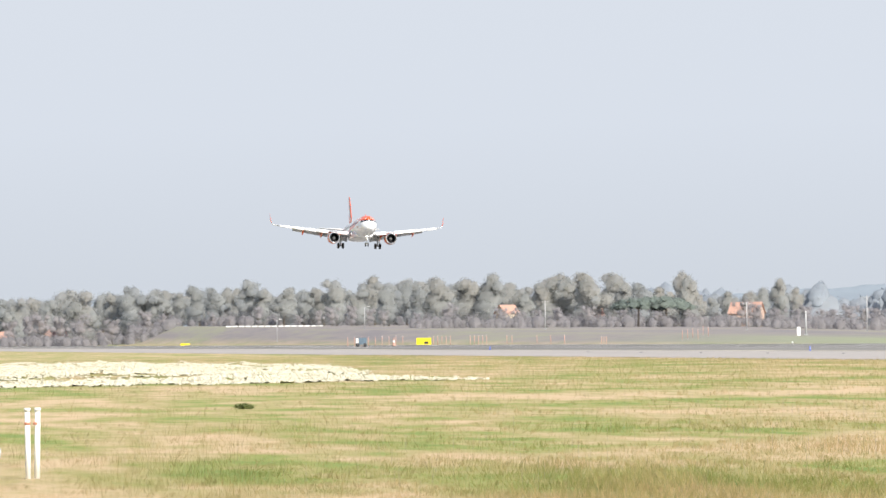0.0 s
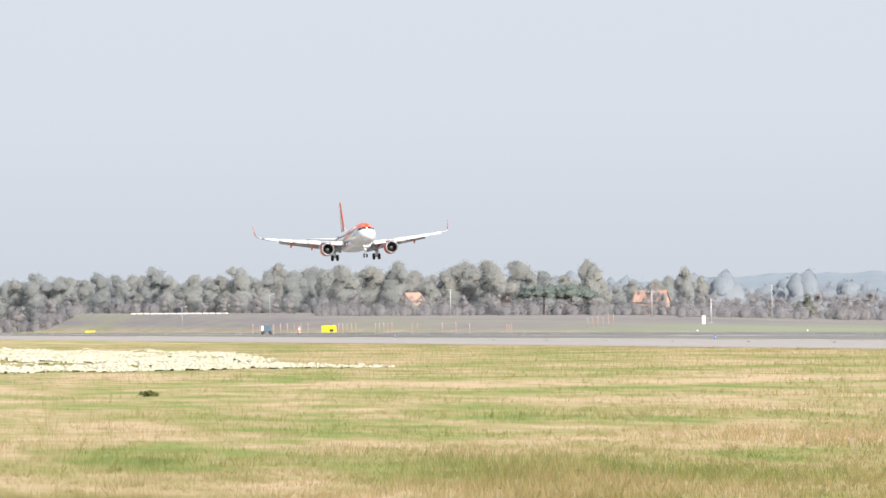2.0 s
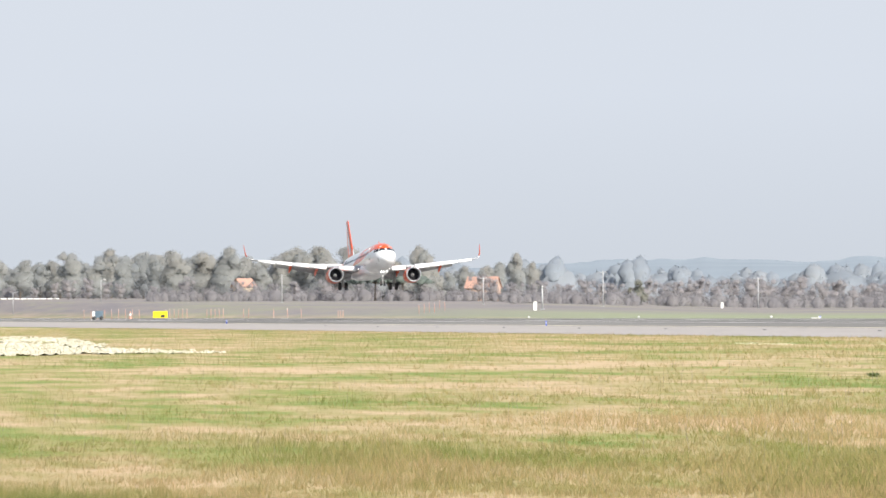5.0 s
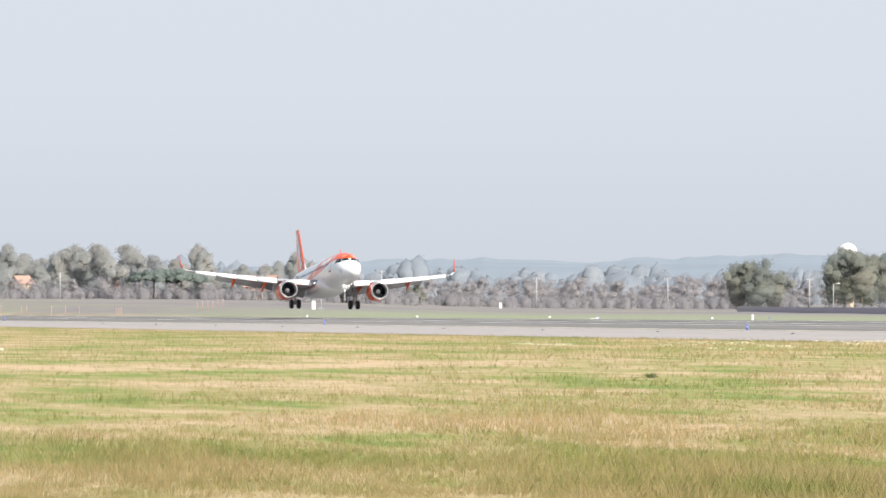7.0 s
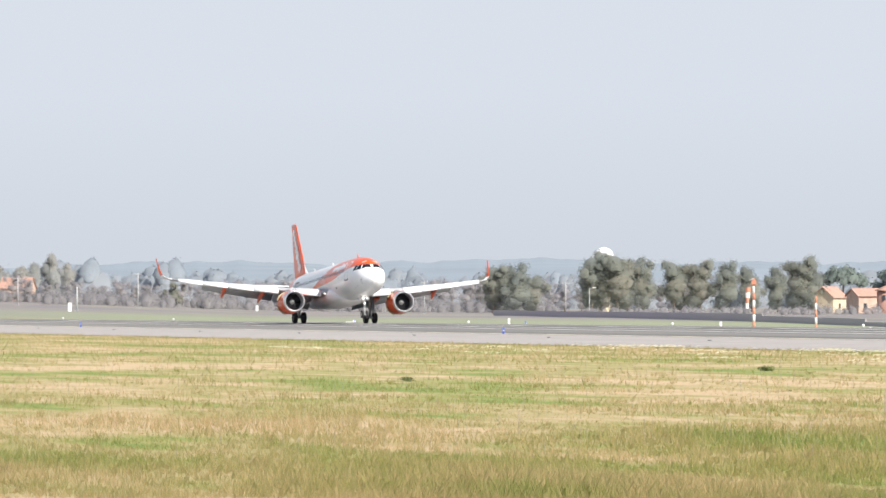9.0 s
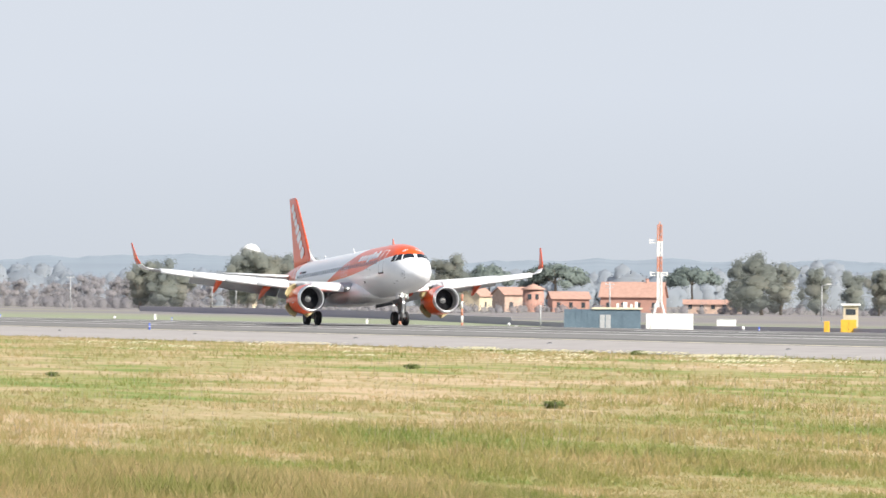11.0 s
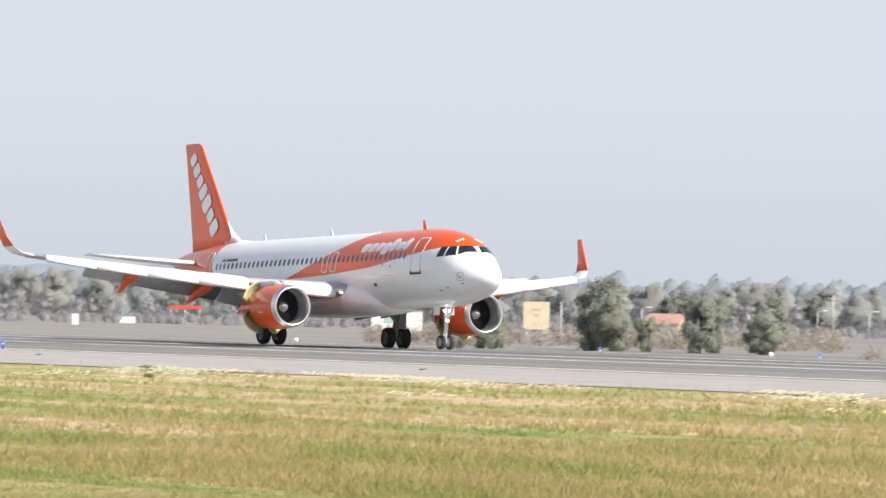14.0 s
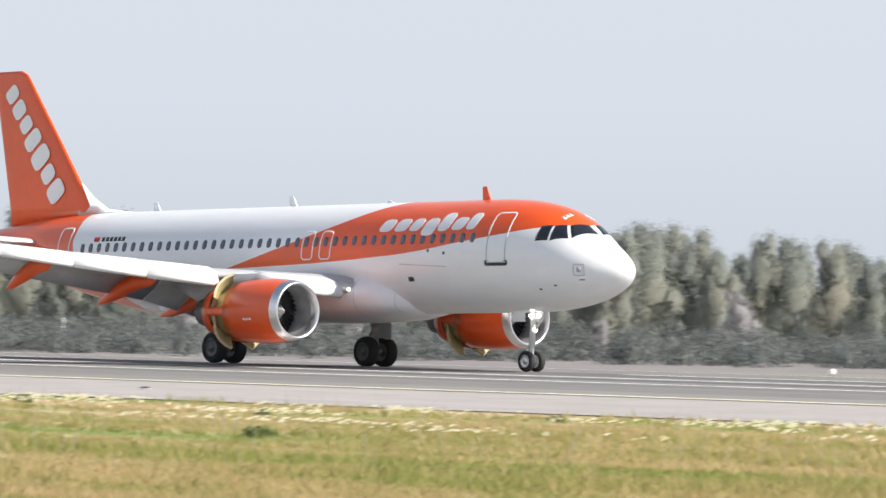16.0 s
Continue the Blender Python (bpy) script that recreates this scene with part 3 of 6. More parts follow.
def build_airliner():
    plane = thing("airliner", "white and orange twin-engine jet airliner landing with wheels down", "airliner")
    livery = make_livery()
    # fuselage
    sts = np.unique(np.concatenate([[r[0] for r in FUSE], np.linspace(0.02, 0.3, 8), np.linspace(0.35, 6.5, 50), np.linspace(6, 37.3, 40)]))
    n = 72
    rings = []
    for s in sts:
        w, zc, rz = fuse(float(s))
        rings.append([(MAIN - s, math.sin(2 * math.pi * k / n) * w, zc + math.cos(2 * math.pi * k / n) * rz) for k in range(n)])
    part("fuselage", loft(rings), livery, plane, "white fuselage with an orange sweep over the front")
    # wing-to-body fairing
    rings = []
    for s, w, h0, h1 in ((10.4, 1.2, 1.9, 2.5), (10.9, 1.75, 1.75, 3.0), (11.8, 2.08, 1.62, 3.42), (13.5, 2.2, 1.55, 3.5), (17, 2.22, 1.52, 3.45), (20, 2.15, 1.58, 3.3), (22.5, 1.9, 1.75, 3.0), (24.5, 1.3, 1.95, 2.5)):
        rings.append([(MAIN - s, w * math.copysign(abs(math.sin(a)) ** 0.75, math.sin(a)), (h0 + h1) / 2 + (h1 - h0) / 2 * math.copysign(abs(math.cos(a)) ** 0.75, math.cos(a))) for a in [2 * math.pi * k / 32 for k in range(32)]])
    part("belly_fairing", loft(rings), M_WHITE, plane, "white rounded fairing at the wing root")
    for s0 in (10.75, 12.4):
        w, h0, h1 = (float(np.interp(s0, (10.4, 10.9, 11.8, 13.5), c)) for c in ((1.2, 1.75, 2.08, 2.2), (1.9, 1.75, 1.62, 1.55), (2.5, 3.0, 3.42, 3.5)))
        ring = []
        for ds in (-0.012, 0.012):
            ring.append([(MAIN - s0 - ds, (w + 0.006) * math.copysign(abs(math.sin(a)) ** 0.75, math.sin(a)), (h0 + h1) / 2 + ((h1 - h0) / 2 + 0.006) * math.copysign(abs(math.cos(a)) ** 0.75, math.cos(a))) for a in [2 * math.pi * k / 48 for k in range(48)]])
        part("fairing_joint", loft(ring, False), M_GREYPAINT, plane, "thin grey joint round the fairing")
    # cockpit panes, both sides
    for side in (-1, 1):
        panes = [[(1.52, 5.0), (1.97, 6.0), (2.28, ang_of(2.28, 4.92)), (1.95, ang_of(1.95, 4.46))]]
        panes += [[(q, ang_of(q, z)) for q, z in c] for c in ([(2.05, 4.45), (2.38, 4.94), (2.72, 4.92), (2.68, 4.38)], [(2.77, 4.39), (2.81, 4.93), (3.2, 4.90), (3.27, 4.37)])]
        for c in panes:
            part("cockpit_pane", patch(c, side, 0.012, 6, by_z=False), M_GLASS, plane, "dark cockpit window pane")
        st = 6.25
        while st < 29.0:
            if not any(abs(st - d) < 0.22 for d in (4.9,)):
                part("cabin_window", plate(rounded(st, 4.535, 0.125, 0.18, 0, 0.72, 14), side, 0.010), M_CABIN, plane)
            st += 0.533
        part("front_door", outline([(5.45, 3.62), (4.55, 3.62), (4.55, 5.42), (5.45, 5.42)], 0.05, side, band=(4.62, 9)), M_WHITE, plane, "door outlined in white on the orange")
        part("front_door_seam", outline([(5.45, 3.62), (4.55, 3.62), (4.55, 5.42), (5.45, 5.42)], 0.035, side, band=(0, 4.62)), M_GREYPAINT, plane, "grey seam of the door")
        part("door_sill", patch([(5.5, 3.50), (4.5, 3.50), (4.5, 3.60), (5.5, 3.60)], side, 0.014, 4), M_SEAL, plane, "dark door sill")
        for e in (5.5, 4.5):
            part("sill_end", patch([(e + 0.05, 3.52), (e - 0.05, 3.52), (e - 0.05, 3.70), (e + 0.05, 3.70)], side, 0.013, 2), M_SEAL, plane)
        for k in range(3):
            part("brow_bar", patch([(2.62, 12 + 6 * k), (2.62, 16 + 6 * k), (2.80, 16 + 6 * k), (2.80, 12 + 6 * k)], side, 0.012, 2, by_z=False), M_WHITE, plane)
        part("rear_door", outline([(30.35, 3.74), (29.6, 3.72), (29.6, 5.35), (30.35, 5.35)], 0.05, side), M_WHITE, plane, "door outlined in white")
        for s in (15.52, 14.52):
            part("overwing_exit", outline([(s, 3.88), (s - 0.6, 3.88), (s - 0.6, 4.92), (s, 4.92)], 0.05, side), M_WHITE, plane, "exit hatch outlined in white")
        bars_on_skin(plane, 11.45, 6.15, 4.83, 5.48, side, M_WHITE)
        part("flag_mark", patch([(28.0, 4.78), (27.65, 4.78), (27.65, 4.95), (28.0, 4.95)], side, 0.011, 2), M_REDFLAG, plane, "small red mark")
        for k in range(6):
            s = 27.5 - k * 0.25
            part("registration_bar", patch([(s, 4.78), (s - 0.17, 4.78), (s - 0.17, 4.94), (s, 4.94)], side, 0.011, 2), M_BLACK, plane)
        for s, z, w, h in ((9.6, 3.0, 0.28, 0.16), (2.5, 2.75, 0.12, 0.05), (1.35, 2.95, 0.2, 0.03), (3.2, 2.62, 0.1, 0.05), (8.55, 4.05, 0.09, 0.09), (7.7, 3.95, 0.1, 0.1)):
            part("port", patch([(s + w / 2, z), (s - w / 2, z), (s - w / 2, z + h), (s + w / 2, z + h)], side, 0.010, 2), M_SEAL, plane)
        part("static_plate", outline([(1.62, 3.12), (1.22, 3.12), (1.22, 3.52), (1.62, 3.52)], 0.03, side, r=0.05), M_GREYPAINT, plane)
        part("static_port", patch([(1.50, 3.24), (1.34, 3.24), (1.34, 3.40), (1.50, 3.40)], side, 0.010, 2), M_GREYPAINT, plane)
        part("fairing_seam", patch([(10.1, 3.62), (7.6, 3.50), (7.6, 3.52), (10.1, 3.64)], side, 0.008, 4), M_GREYPAINT, plane)
    for s, h in ((7.3, 0.52), (18.0, 0.42), (26.0, 0.34), (12.5, 0.12)):
        part("antenna", ([(MAIN - s, -0.03, 5.97), (MAIN - s - 0.42, -0.03, 5.97), (MAIN - s - 0.46, -0.01, 5.97 + h), (MAIN - s - 0.24, -0.01, 5.97 + h), (MAIN - s, 0.03, 5.97), (MAIN - s - 0.42, 0.03, 5.97), (MAIN - s - 0.46, 0.01, 5.97 + h), (MAIN - s - 0.24, 0.01, 5.97 + h)],
                          [(0, 1, 2, 3), (7, 6, 5, 4), (0, 3, 7, 4), (1, 5, 6, 2), (3, 2, 6, 7)]), M_ORANGE if s < 8 else M_WHITE, plane, "small blade antenna", smooth=False)
    # fin and dorsal fillet
    fin = []
    for le, te, z, th in ((29.6, 35.35, 5.55, 0.42), (30.2, 35.4, 6.3, 0.40), (32.3, 35.95, 9.0, 0.28), (34.35, 36.5, 11.6, 0.17), (34.75, 36.55, 11.78, 0.10)):
        top = [(MAIN - le - (te - le) * u, th * 2.2 * (math.sqrt(u) * 0.52 - 0.52 * u ** 1.15) + 0.008, z) for u in [(1 - math.cos(math.pi * i / 10)) / 2 for i in range(11)]]
        fin.append(top + [(p[0], -p[1], p[2]) for p in top[-2:0:-1]])
    finob = part("fin", loft(fin), M_ORANGE, plane, "orange tail fin")
    part("dorsal_fillet", loft([[(MAIN - 27.6, 0.01, 5.93), (MAIN - 27.6, -0.01, 5.93), (MAIN - 27.6, 0, 5.99)], [(MAIN - 29.6, 0.12, 5.9), (MAIN - 29.6, -0.12, 5.9), (MAIN - 29.2, 0, 6.14)], [(MAIN - 30.9, 0.16, 5.9), (MAIN - 30.9, -0.16, 5.9), (MAIN - 30.1, 0, 6.62)], [(MAIN - 31.4, 0.05, 6.6), (MAIN - 31.4, -0.05, 6.6), (MAIN - 30.9, 0, 7.25)]]), M_WHITE, plane, "white fillet before the fin")
    # plain blocks of the word down the fin
    a, b = Vector((35.45, 11.15)), Vector((32.05, 6.55))
    cuts = [0.0, 0.13, 0.27, 0.40, 0.54, 0.70, 0.84, 1.0]
    size = [0.78, 0.80, 0.76, 1.05, 1.15, 0.84, 1.05]
    way = (b - a).normalized()
    across = Vector((-way.y, way.x))
    for side in (-1, 1):
        for k in range(7):
            p0, p1 = a + (b - a) * (cuts[k] + 0.012), a + (b - a) * (cuts[k + 1] - 0.012)
            w = size[k] * 0.5
            mid, hl = (p0 + p1) / 2, (p1 - p0).length / 2
            c = [mid + way * hl * math.copysign(abs(math.cos(q)) ** 0.55, math.cos(q)) + across * w * math.copysign(abs(math.sin(q)) ** 0.55, math.sin(q)) for q in [2 * math.pi * i / 20 for i in range(20)]]
            vs = []
            for lay in (0.0, 0.02):
                for q in c:
                    th = interp(q.y, [(5.5, 0.215), (6.3, 0.205), (9.0, 0.145), (11.6, 0.088)]) * 0.93
                    vs.append((MAIN - q.x, side * (th - 0.005 + lay), q.y))
            part("white_block", (vs, [tuple(range(20)), tuple(range(39, 19, -1))] + [(i, (i + 1) % 20, 20 + (i + 1) % 20, 20 + i) for i in range(20)]), M_WHITE, plane, smooth=False)
    flat = []
    for side in (-1, 1):
        stab = loft([airfoil(31.6, 3.9, side * 0.6, 4.75, 0.36), airfoil(35.1, 1.6, side * 6.2, 5.25, 0.14)])
        part("tailplane", stab, M_WHITE, plane, "white tailplane")
        # wing
        secs = []
        for y, le, ch, z, th in WING:
            secs.append(airfoil(le, ch * 0.86, side * y, z, th, 2.0))
        wing = part("wing", loft(secs), M_GREYPAINT, plane, "pale grey swept wing")
        WINGS.append((wing, side))
        # white slats let down along the leading edge
        for y0, y1 in ((2.75, 5.0), (6.7, 9.0), (9.05, 11.4), (11.45, 13.8), (13.85, 16.2)):
            sl = []
            for y in (y0, y1):
                le, ch, z, th = wing_at(y)
                d, th = 0.13 * ch + 0.12, min(th * 0.9, 0.42)
                sl.append([(MAIN - le + d * q, side * y, z + th * a + e) for q, a, e in ((0.50, -0.75, -0.16), (0.62, -0.50, -0.10), (0.50, -0.15, 0.0), (0.15, 0.28, 0.05), (-0.35, 0.55, 0.06), (-0.85, 0.66, 0.05), (-0.82, 0.56, 0.02), (-0.15, 0.15, -0.02), (0.25, -0.45, -0.10))])
            part("slat", loft(sl), M_WHITE, wing, "white slat let down")
        # flaps drooped behind the wing
        for y0, y1 in ((2.3, 6.3), (6.4, 13.4)):
            fl = []
            for y in (y0, y1):
                le, ch, z, th = wing_at(y)
                c = 0.27 * ch + 0.15
                x0 = MAIN - le - ch * 0.83
                fl.append([(x0, side * y, z - 0.10), (x0 - c * 0.2, side * y, z + 0.02), (x0 - c * 0.6, side * y, z - 0.30 * c), (x0 - c * 0.92, side * y, z - 0.64 * c), (x0 - c * 0.88, side * y, z - 0.68 * c), (x0 - c * 0.35, side * y, z - 0.34 * c)])
            part("flap", loft(fl), M_GREYPAINT, wing, "grey flap let down")
        for y in (4.4, 7.6, 11.3):
            le, ch, z, th = wing_at(y)
            x0 = MAIN - le - ch * 0.42
            prof = [(0, 0.03), (0.3, 0.16), (1.0, 0.24), (1.9, 0.24), (2.7, 0.16), (3.2, 0.03)]
            vs, fs = lathe([(-a, r) for a, r in prof], 14, "x")
            k = ch / 3.6
            vs = [(x0 + v[0] * k, side * y + v[1] * 0.85, z - th * 0.45 - 0.10 + v[2] * 1.35 + max(0, -v[0] - 1.2) * -0.42) for v in vs]
            part("flap_track_fairing", (vs, fs), M_ORANGE, wing, "orange flap track fairing")
        # curved-up wing tip
        tip = [airfoil(20.2, 1.62, side * 16.7, 4.36, 0.15, n=8)]
        for le, ch, y, z, th in ((20.55, 1.5, 17.25, 4.51, 0.13), (20.95, 1.32, 17.6, 4.85, 0.11), (21.45, 0.98, 17.78, 5.35, 0.10), (22.4, 0.46, 17.98, 6.66, 0.06)):
            tilt = min(1.0, (z - 4.36) / 0.5)
            sec = airfoil(le, ch, 0, 0, th, n=8)
            tip.append([(p[0], side * (y - p[2] * tilt), z + p[2] * (1 - tilt)) for p in sec])
        part("winglet_root", loft(tip[:3]), M_WHITE, wing, "white curved wing tip")
        part("winglet", loft(tip[2:]), M_ORANGE, wing, "orange upturned wing tip")
        # engine
        ey, ez = side * 5.8, 1.83
        def lat(prof, n=40, flatten=True):
            vs, fs = lathe([(MAIN - a, r) for a, r in prof], n, "x")
            return [(v[0], v[1] + ey, v[2] * (1.0 if not flatten or v[2] > -0.5 else 0.97) + ez) for v in vs], fs
        cowl = part("cowl", lat([(11.62, 1.135), (12.0, 1.17), (12.6, 1.20), (13.3, 1.19), (13.8, 1.165), (14.22, 1.13), (14.2, 1.05)]), M_ORANGE, plane, "orange engine cowl")
        part("rear_cowl", lat([(15.22, 0.90), (15.24, 0.975), (15.7, 0.86), (15.64, 0.82), (15.24, 0.88)]), M_ORANGE, cowl, "orange rear cowl")
        part("reverser_frame", lat([(14.2, 0.95), (15.24, 0.82)]), M_YELLIN, cowl, "pale yellow lining of the reverser opening")
        for q in (0, 90, 180, 270):
            arc = [radians(q + d) for d in (-9, -4.5, 0, 4.5, 9)]
            vs = [(MAIN - s, ey + math.sin(b2) * r, ez + math.cos(b2) * r) for s, r in ((14.2, 1.131), (15.26, 0.972)) for b2 in arc] + [(MAIN - s, ey + math.sin(b2) * r, ez + math.cos(b2) * r) for s, r in ((14.2, 0.94), (15.26, 0.82)) for b2 in arc]
            fs = [(i, i + 1, i + 6, i + 5) for i in range(4)] + [(0, 5, 15, 10), (4, 14, 19, 9)]
            part("reverser_beam", (vs, fs), M_ORANGE, cowl)
        for q in (45, 135, 225, 315):
            arc = [radians(q - 35 + 70 * i / 8) for i in range(9)]
            mid = radians(q)
            piv = Vector((MAIN - 14.86, math.sin(mid) * 0.93, math.cos(mid) * 0.93))
            vs = []
            for lay in (0.0, -0.09):
                for s, r in ((14.24, 1.127), (14.75, 1.06), (15.22, 0.975)):
                    vs += [Vector((MAIN - s, math.sin(b2) * (r + lay), math.cos(b2) * (r + lay))) - piv for b2 in arc]
            fs = [(o + i * 9 + k, o + i * 9 + k + 1, o + (i + 1) * 9 + k + 1, o + (i + 1) * 9 + k) for o in (0, 27) for i in range(2) for k in range(8)]
            fs += [(k, k + 1, k + 28, k + 27) for k in range(8)] + [(18 + k, 19 + k, 46 + k, 45 + k) for k in range(8)] + [(i * 9, (i + 1) * 9, (i + 1) * 9 + 27, i * 9 + 27) for i in range(2)] + [(i * 9 + 8, (i + 1) * 9 + 8, (i + 1) * 9 + 35, i * 9 + 35) for i in range(2)]
            dm = mesh_of("reverser_door", vs, fs, M_ORANGE, False)
            dm.materials.append(M_YELLIN)
            for pi, poly in enumerate(dm.polygons):
                poly.material_index = 1 if pi >= 16 else 0
            door = new("reverser_door", dm)
            tagged(door, "pivoting reverser door, pale yellow inside")
            door.parent = cowl
            REV.append((door, piv + Vector((0, ey, ez)), mid))
        part("inlet_lip", lat([(11.62, 1.135), (11.42, 1.105), (11.30, 1.05), (11.27, 1.0), (11.31, 0.95), (11.45, 0.915), (11.6, 0.90)]), M_METAL, cowl, "polished metal inlet lip")
        part("inlet_duct", lat([(11.6, 0.90), (12.0, 0.905), (12.6, 0.92)], flatten=False), M_DUCT, cowl, "grey inlet duct")
        fan = []
        for k in range(30):
            b0 = 2 * math.pi * k / 30
            vs = []
            for r, tw in ((0.28, 0.10), (0.6, 0.075), (0.90, 0.05)):
                for sx, da in ((-0.09, -tw / r), (0.09, tw / r)):
                    vs.append((MAIN - 12.45 + sx, ey + math.sin(b0 + da) * r, ez + math.cos(b0 + da) * r))
            fan.append((vs, [(0, 1, 3, 2), (2, 3, 5, 4)]))
        part("fan", join(*fan, lat([(12.56, 0.92), (12.56, 0.02)], 24)), M_FAN, cowl, "dark fan blades")
        part("spinner", lat([(12.02, 0.01), (12.1, 0.08), (12.3, 0.2), (12.45, 0.29)], 20), M_STEEL, cowl, "grey spinner cone")
        part("core_nozzle", lat([(15.2, 0.78), (15.75, 0.66), (16.5, 0.50), (16.45, 0.45), (15.9, 0.4)], 28), M_HOT, cowl, "burnt metal exhaust nozzle")
        part("exhaust_plug", lat([(15.9, 0.40), (16.6, 0.26), (17.2, 0.03)], 20), M_HOT, cowl)
        le, ch, z, th = wing_at(5.8)
        pyl = [[(MAIN - s, ey - w, b), (MAIN - s, ey + w, b), (MAIN - s, ey + w, t), (MAIN - s, ey - w, t)] for s, w, b, t in ((12.6, 0.05, 2.95, 3.02), (13.4, 0.2, 2.8, 3.22), (14.8, 0.24, 2.4, 3.2), (16.6, 0.2, 2.2, 3.0), (18.2, 0.05, 2.75, 2.95))]
        part("pylon", loft(pyl), M_GREYPAINT, cowl, "grey engine pylon")
        for k in range(3):
            st = 13.0 - 0.16 * k
            part("cowl_mark", ([(MAIN - st, ey + side * 1.206 * math.sin(radians(a)), ez + 1.206 * math.cos(radians(a))) for a in (103, 107)] + [(MAIN - st + 0.11, ey + side * 1.206 * math.sin(radians(a)), ez + 1.206 * math.cos(radians(a))) for a in (103, 107)], [(0, 1, 3, 2)]), M_WHITEFLAT, cowl, smooth=False)
        # main gear
        gy = side * 3.795
        leg = part("main_leg", rods(((0.0, gy, 0.6), (0.05, gy - side * 0.1, 2.9), 0.13), ((0.0, gy, 1.5), (0.05, gy - side * 0.05, 2.9), 0.19), ((0.0, gy - 0.62, 0.58), (0.0, gy + 0.62, 0.58), 0.09), ((0.0, gy, 1.5), (0.1, gy - side * 1.6, 2.6), 0.07), ((-0.25, gy, 0.7), (-0.35, gy, 1.15), 0.05), ((-0.35, gy, 1.15), (-0.1, gy, 1.6), 0.05), n=14), M_STEEL, plane, "grey steel main landing gear leg")
        for d in (-0.465, 0.465):
            wheel(leg, 0.0, gy + d, 0.575, 0.575, 0.43, M_HUB)
        part("gear_door", boxes((-0.55, 0.55, gy + side * 0.28, gy + side * 0.34, 1.05, 2.5), bevel=0.02), M_GREYPAINT, leg, "grey gear door")
        part("landing_lamp", lathe([(MAIN - 12.35, 0.01), (MAIN - 12.36, 0.05), (MAIN - 12.45, 0.06)], 14, "x", (0, side * 2.35, 2.72)), M_LAMP, plane, "lit white landing lamp")
        # spoilers lie flush in the wing until touchdown
        for y0, y1 in ((3.6, 6.0), (6.6, 8.2), (8.25, 9.9), (9.95, 11.6), (11.65, 13.3)):
            le, ch, z, th = wing_at((y0 + y1) / 2)
            h0 = Vector((MAIN - le - ch * 0.58, side * (y0 + y1) / 2, z + th * 0.50))
            vs = []
            for y in (y0, y1):
                l2, c2, z2, t2 = wing_at(y)
                hx, hz = MAIN - l2 - c2 * 0.58, z2 + t2 * 0.50
                for dx, dz in ((0, 0.03), (-0.24 * c2, -0.055 * c2 + 0.03), (-0.24 * c2, -0.055 * c2), (0, 0.0)):
                    vs.append(Vector((hx + dx, side * y, hz + dz)) - h0)
            sp = part("spoiler", (vs, [(0, 1, 5, 4), (1, 2, 6, 5), (2, 3, 7, 6), (3, 0, 4, 7), (0, 3, 2, 1), (4, 5, 6, 7)]), M_WHITE, wing, "white spoiler panel on the wing", smooth=False)
            SPOIL.append((sp, h0, math.degrees(math.atan2((wing_at(y1)[0] + wing_at(y1)[1] * 0.58) - (wing_at(y0)[0] + wing_at(y0)[1] * 0.58), y1 - y0)) * side))
    # nose gear, its strut stretched out
    nx, nz = MAIN - 5.07, -0.31
    leg = part("nose_leg", rods(((nx, 0, nz + 0.38), (nx + 0.12, 0, 2.3), 0.075), ((nx + 0.02, 0, nz + 1.0), (nx + 0.12, 0, 2.3), 0.11), ((nx, -0.34, nz + 0.38), (nx, 0.34, nz + 0.38), 0.06), ((nx + 0.08, 0, 1.1), (nx + 0.9, 0, 2.1), 0.05), ((nx - 0.16, 0, nz + 0.5), (nx - 0.22, 0, nz + 0.85), 0.035), ((nx - 0.22, 0, nz + 0.85), (nx - 0.02, 0, nz + 1.15), 0.035), n=14), M_WHITEFLAT, plane, "pale steel nose landing gear leg")
    NOSE.append(leg)
    for d in (-0.25, 0.25):
        wheel(leg, nx, d, nz + 0.38, 0.38, 0.22, M_METAL)
    for d, zz, r in ((-0.17, 1.72, 0.085), (0.17, 1.72, 0.085), (0.0, 1.22, 0.09)):
        part("landing_lamp", lathe([(nx + 0.22, 0.01), (nx + 0.21, r), (nx + 0.1, r * 0.9), (nx + 0.02, 0.03)], 16, "x", (0, d, zz)), M_LAMP, leg, "lit white landing lamp")
    for d in (-1, 1):
        part("nose_gear_door", boxes((nx - 0.55, nx + 0.1, d * 0.42, d * 0.45, 1.5, 2.05), bevel=0.015), M_WHITE, leg, "small white gear door")
    return plane


REV, SPOIL, NOSE, WINGS = [], [], [], []
build_ground()
build_runway()
airliner = build_airliner()
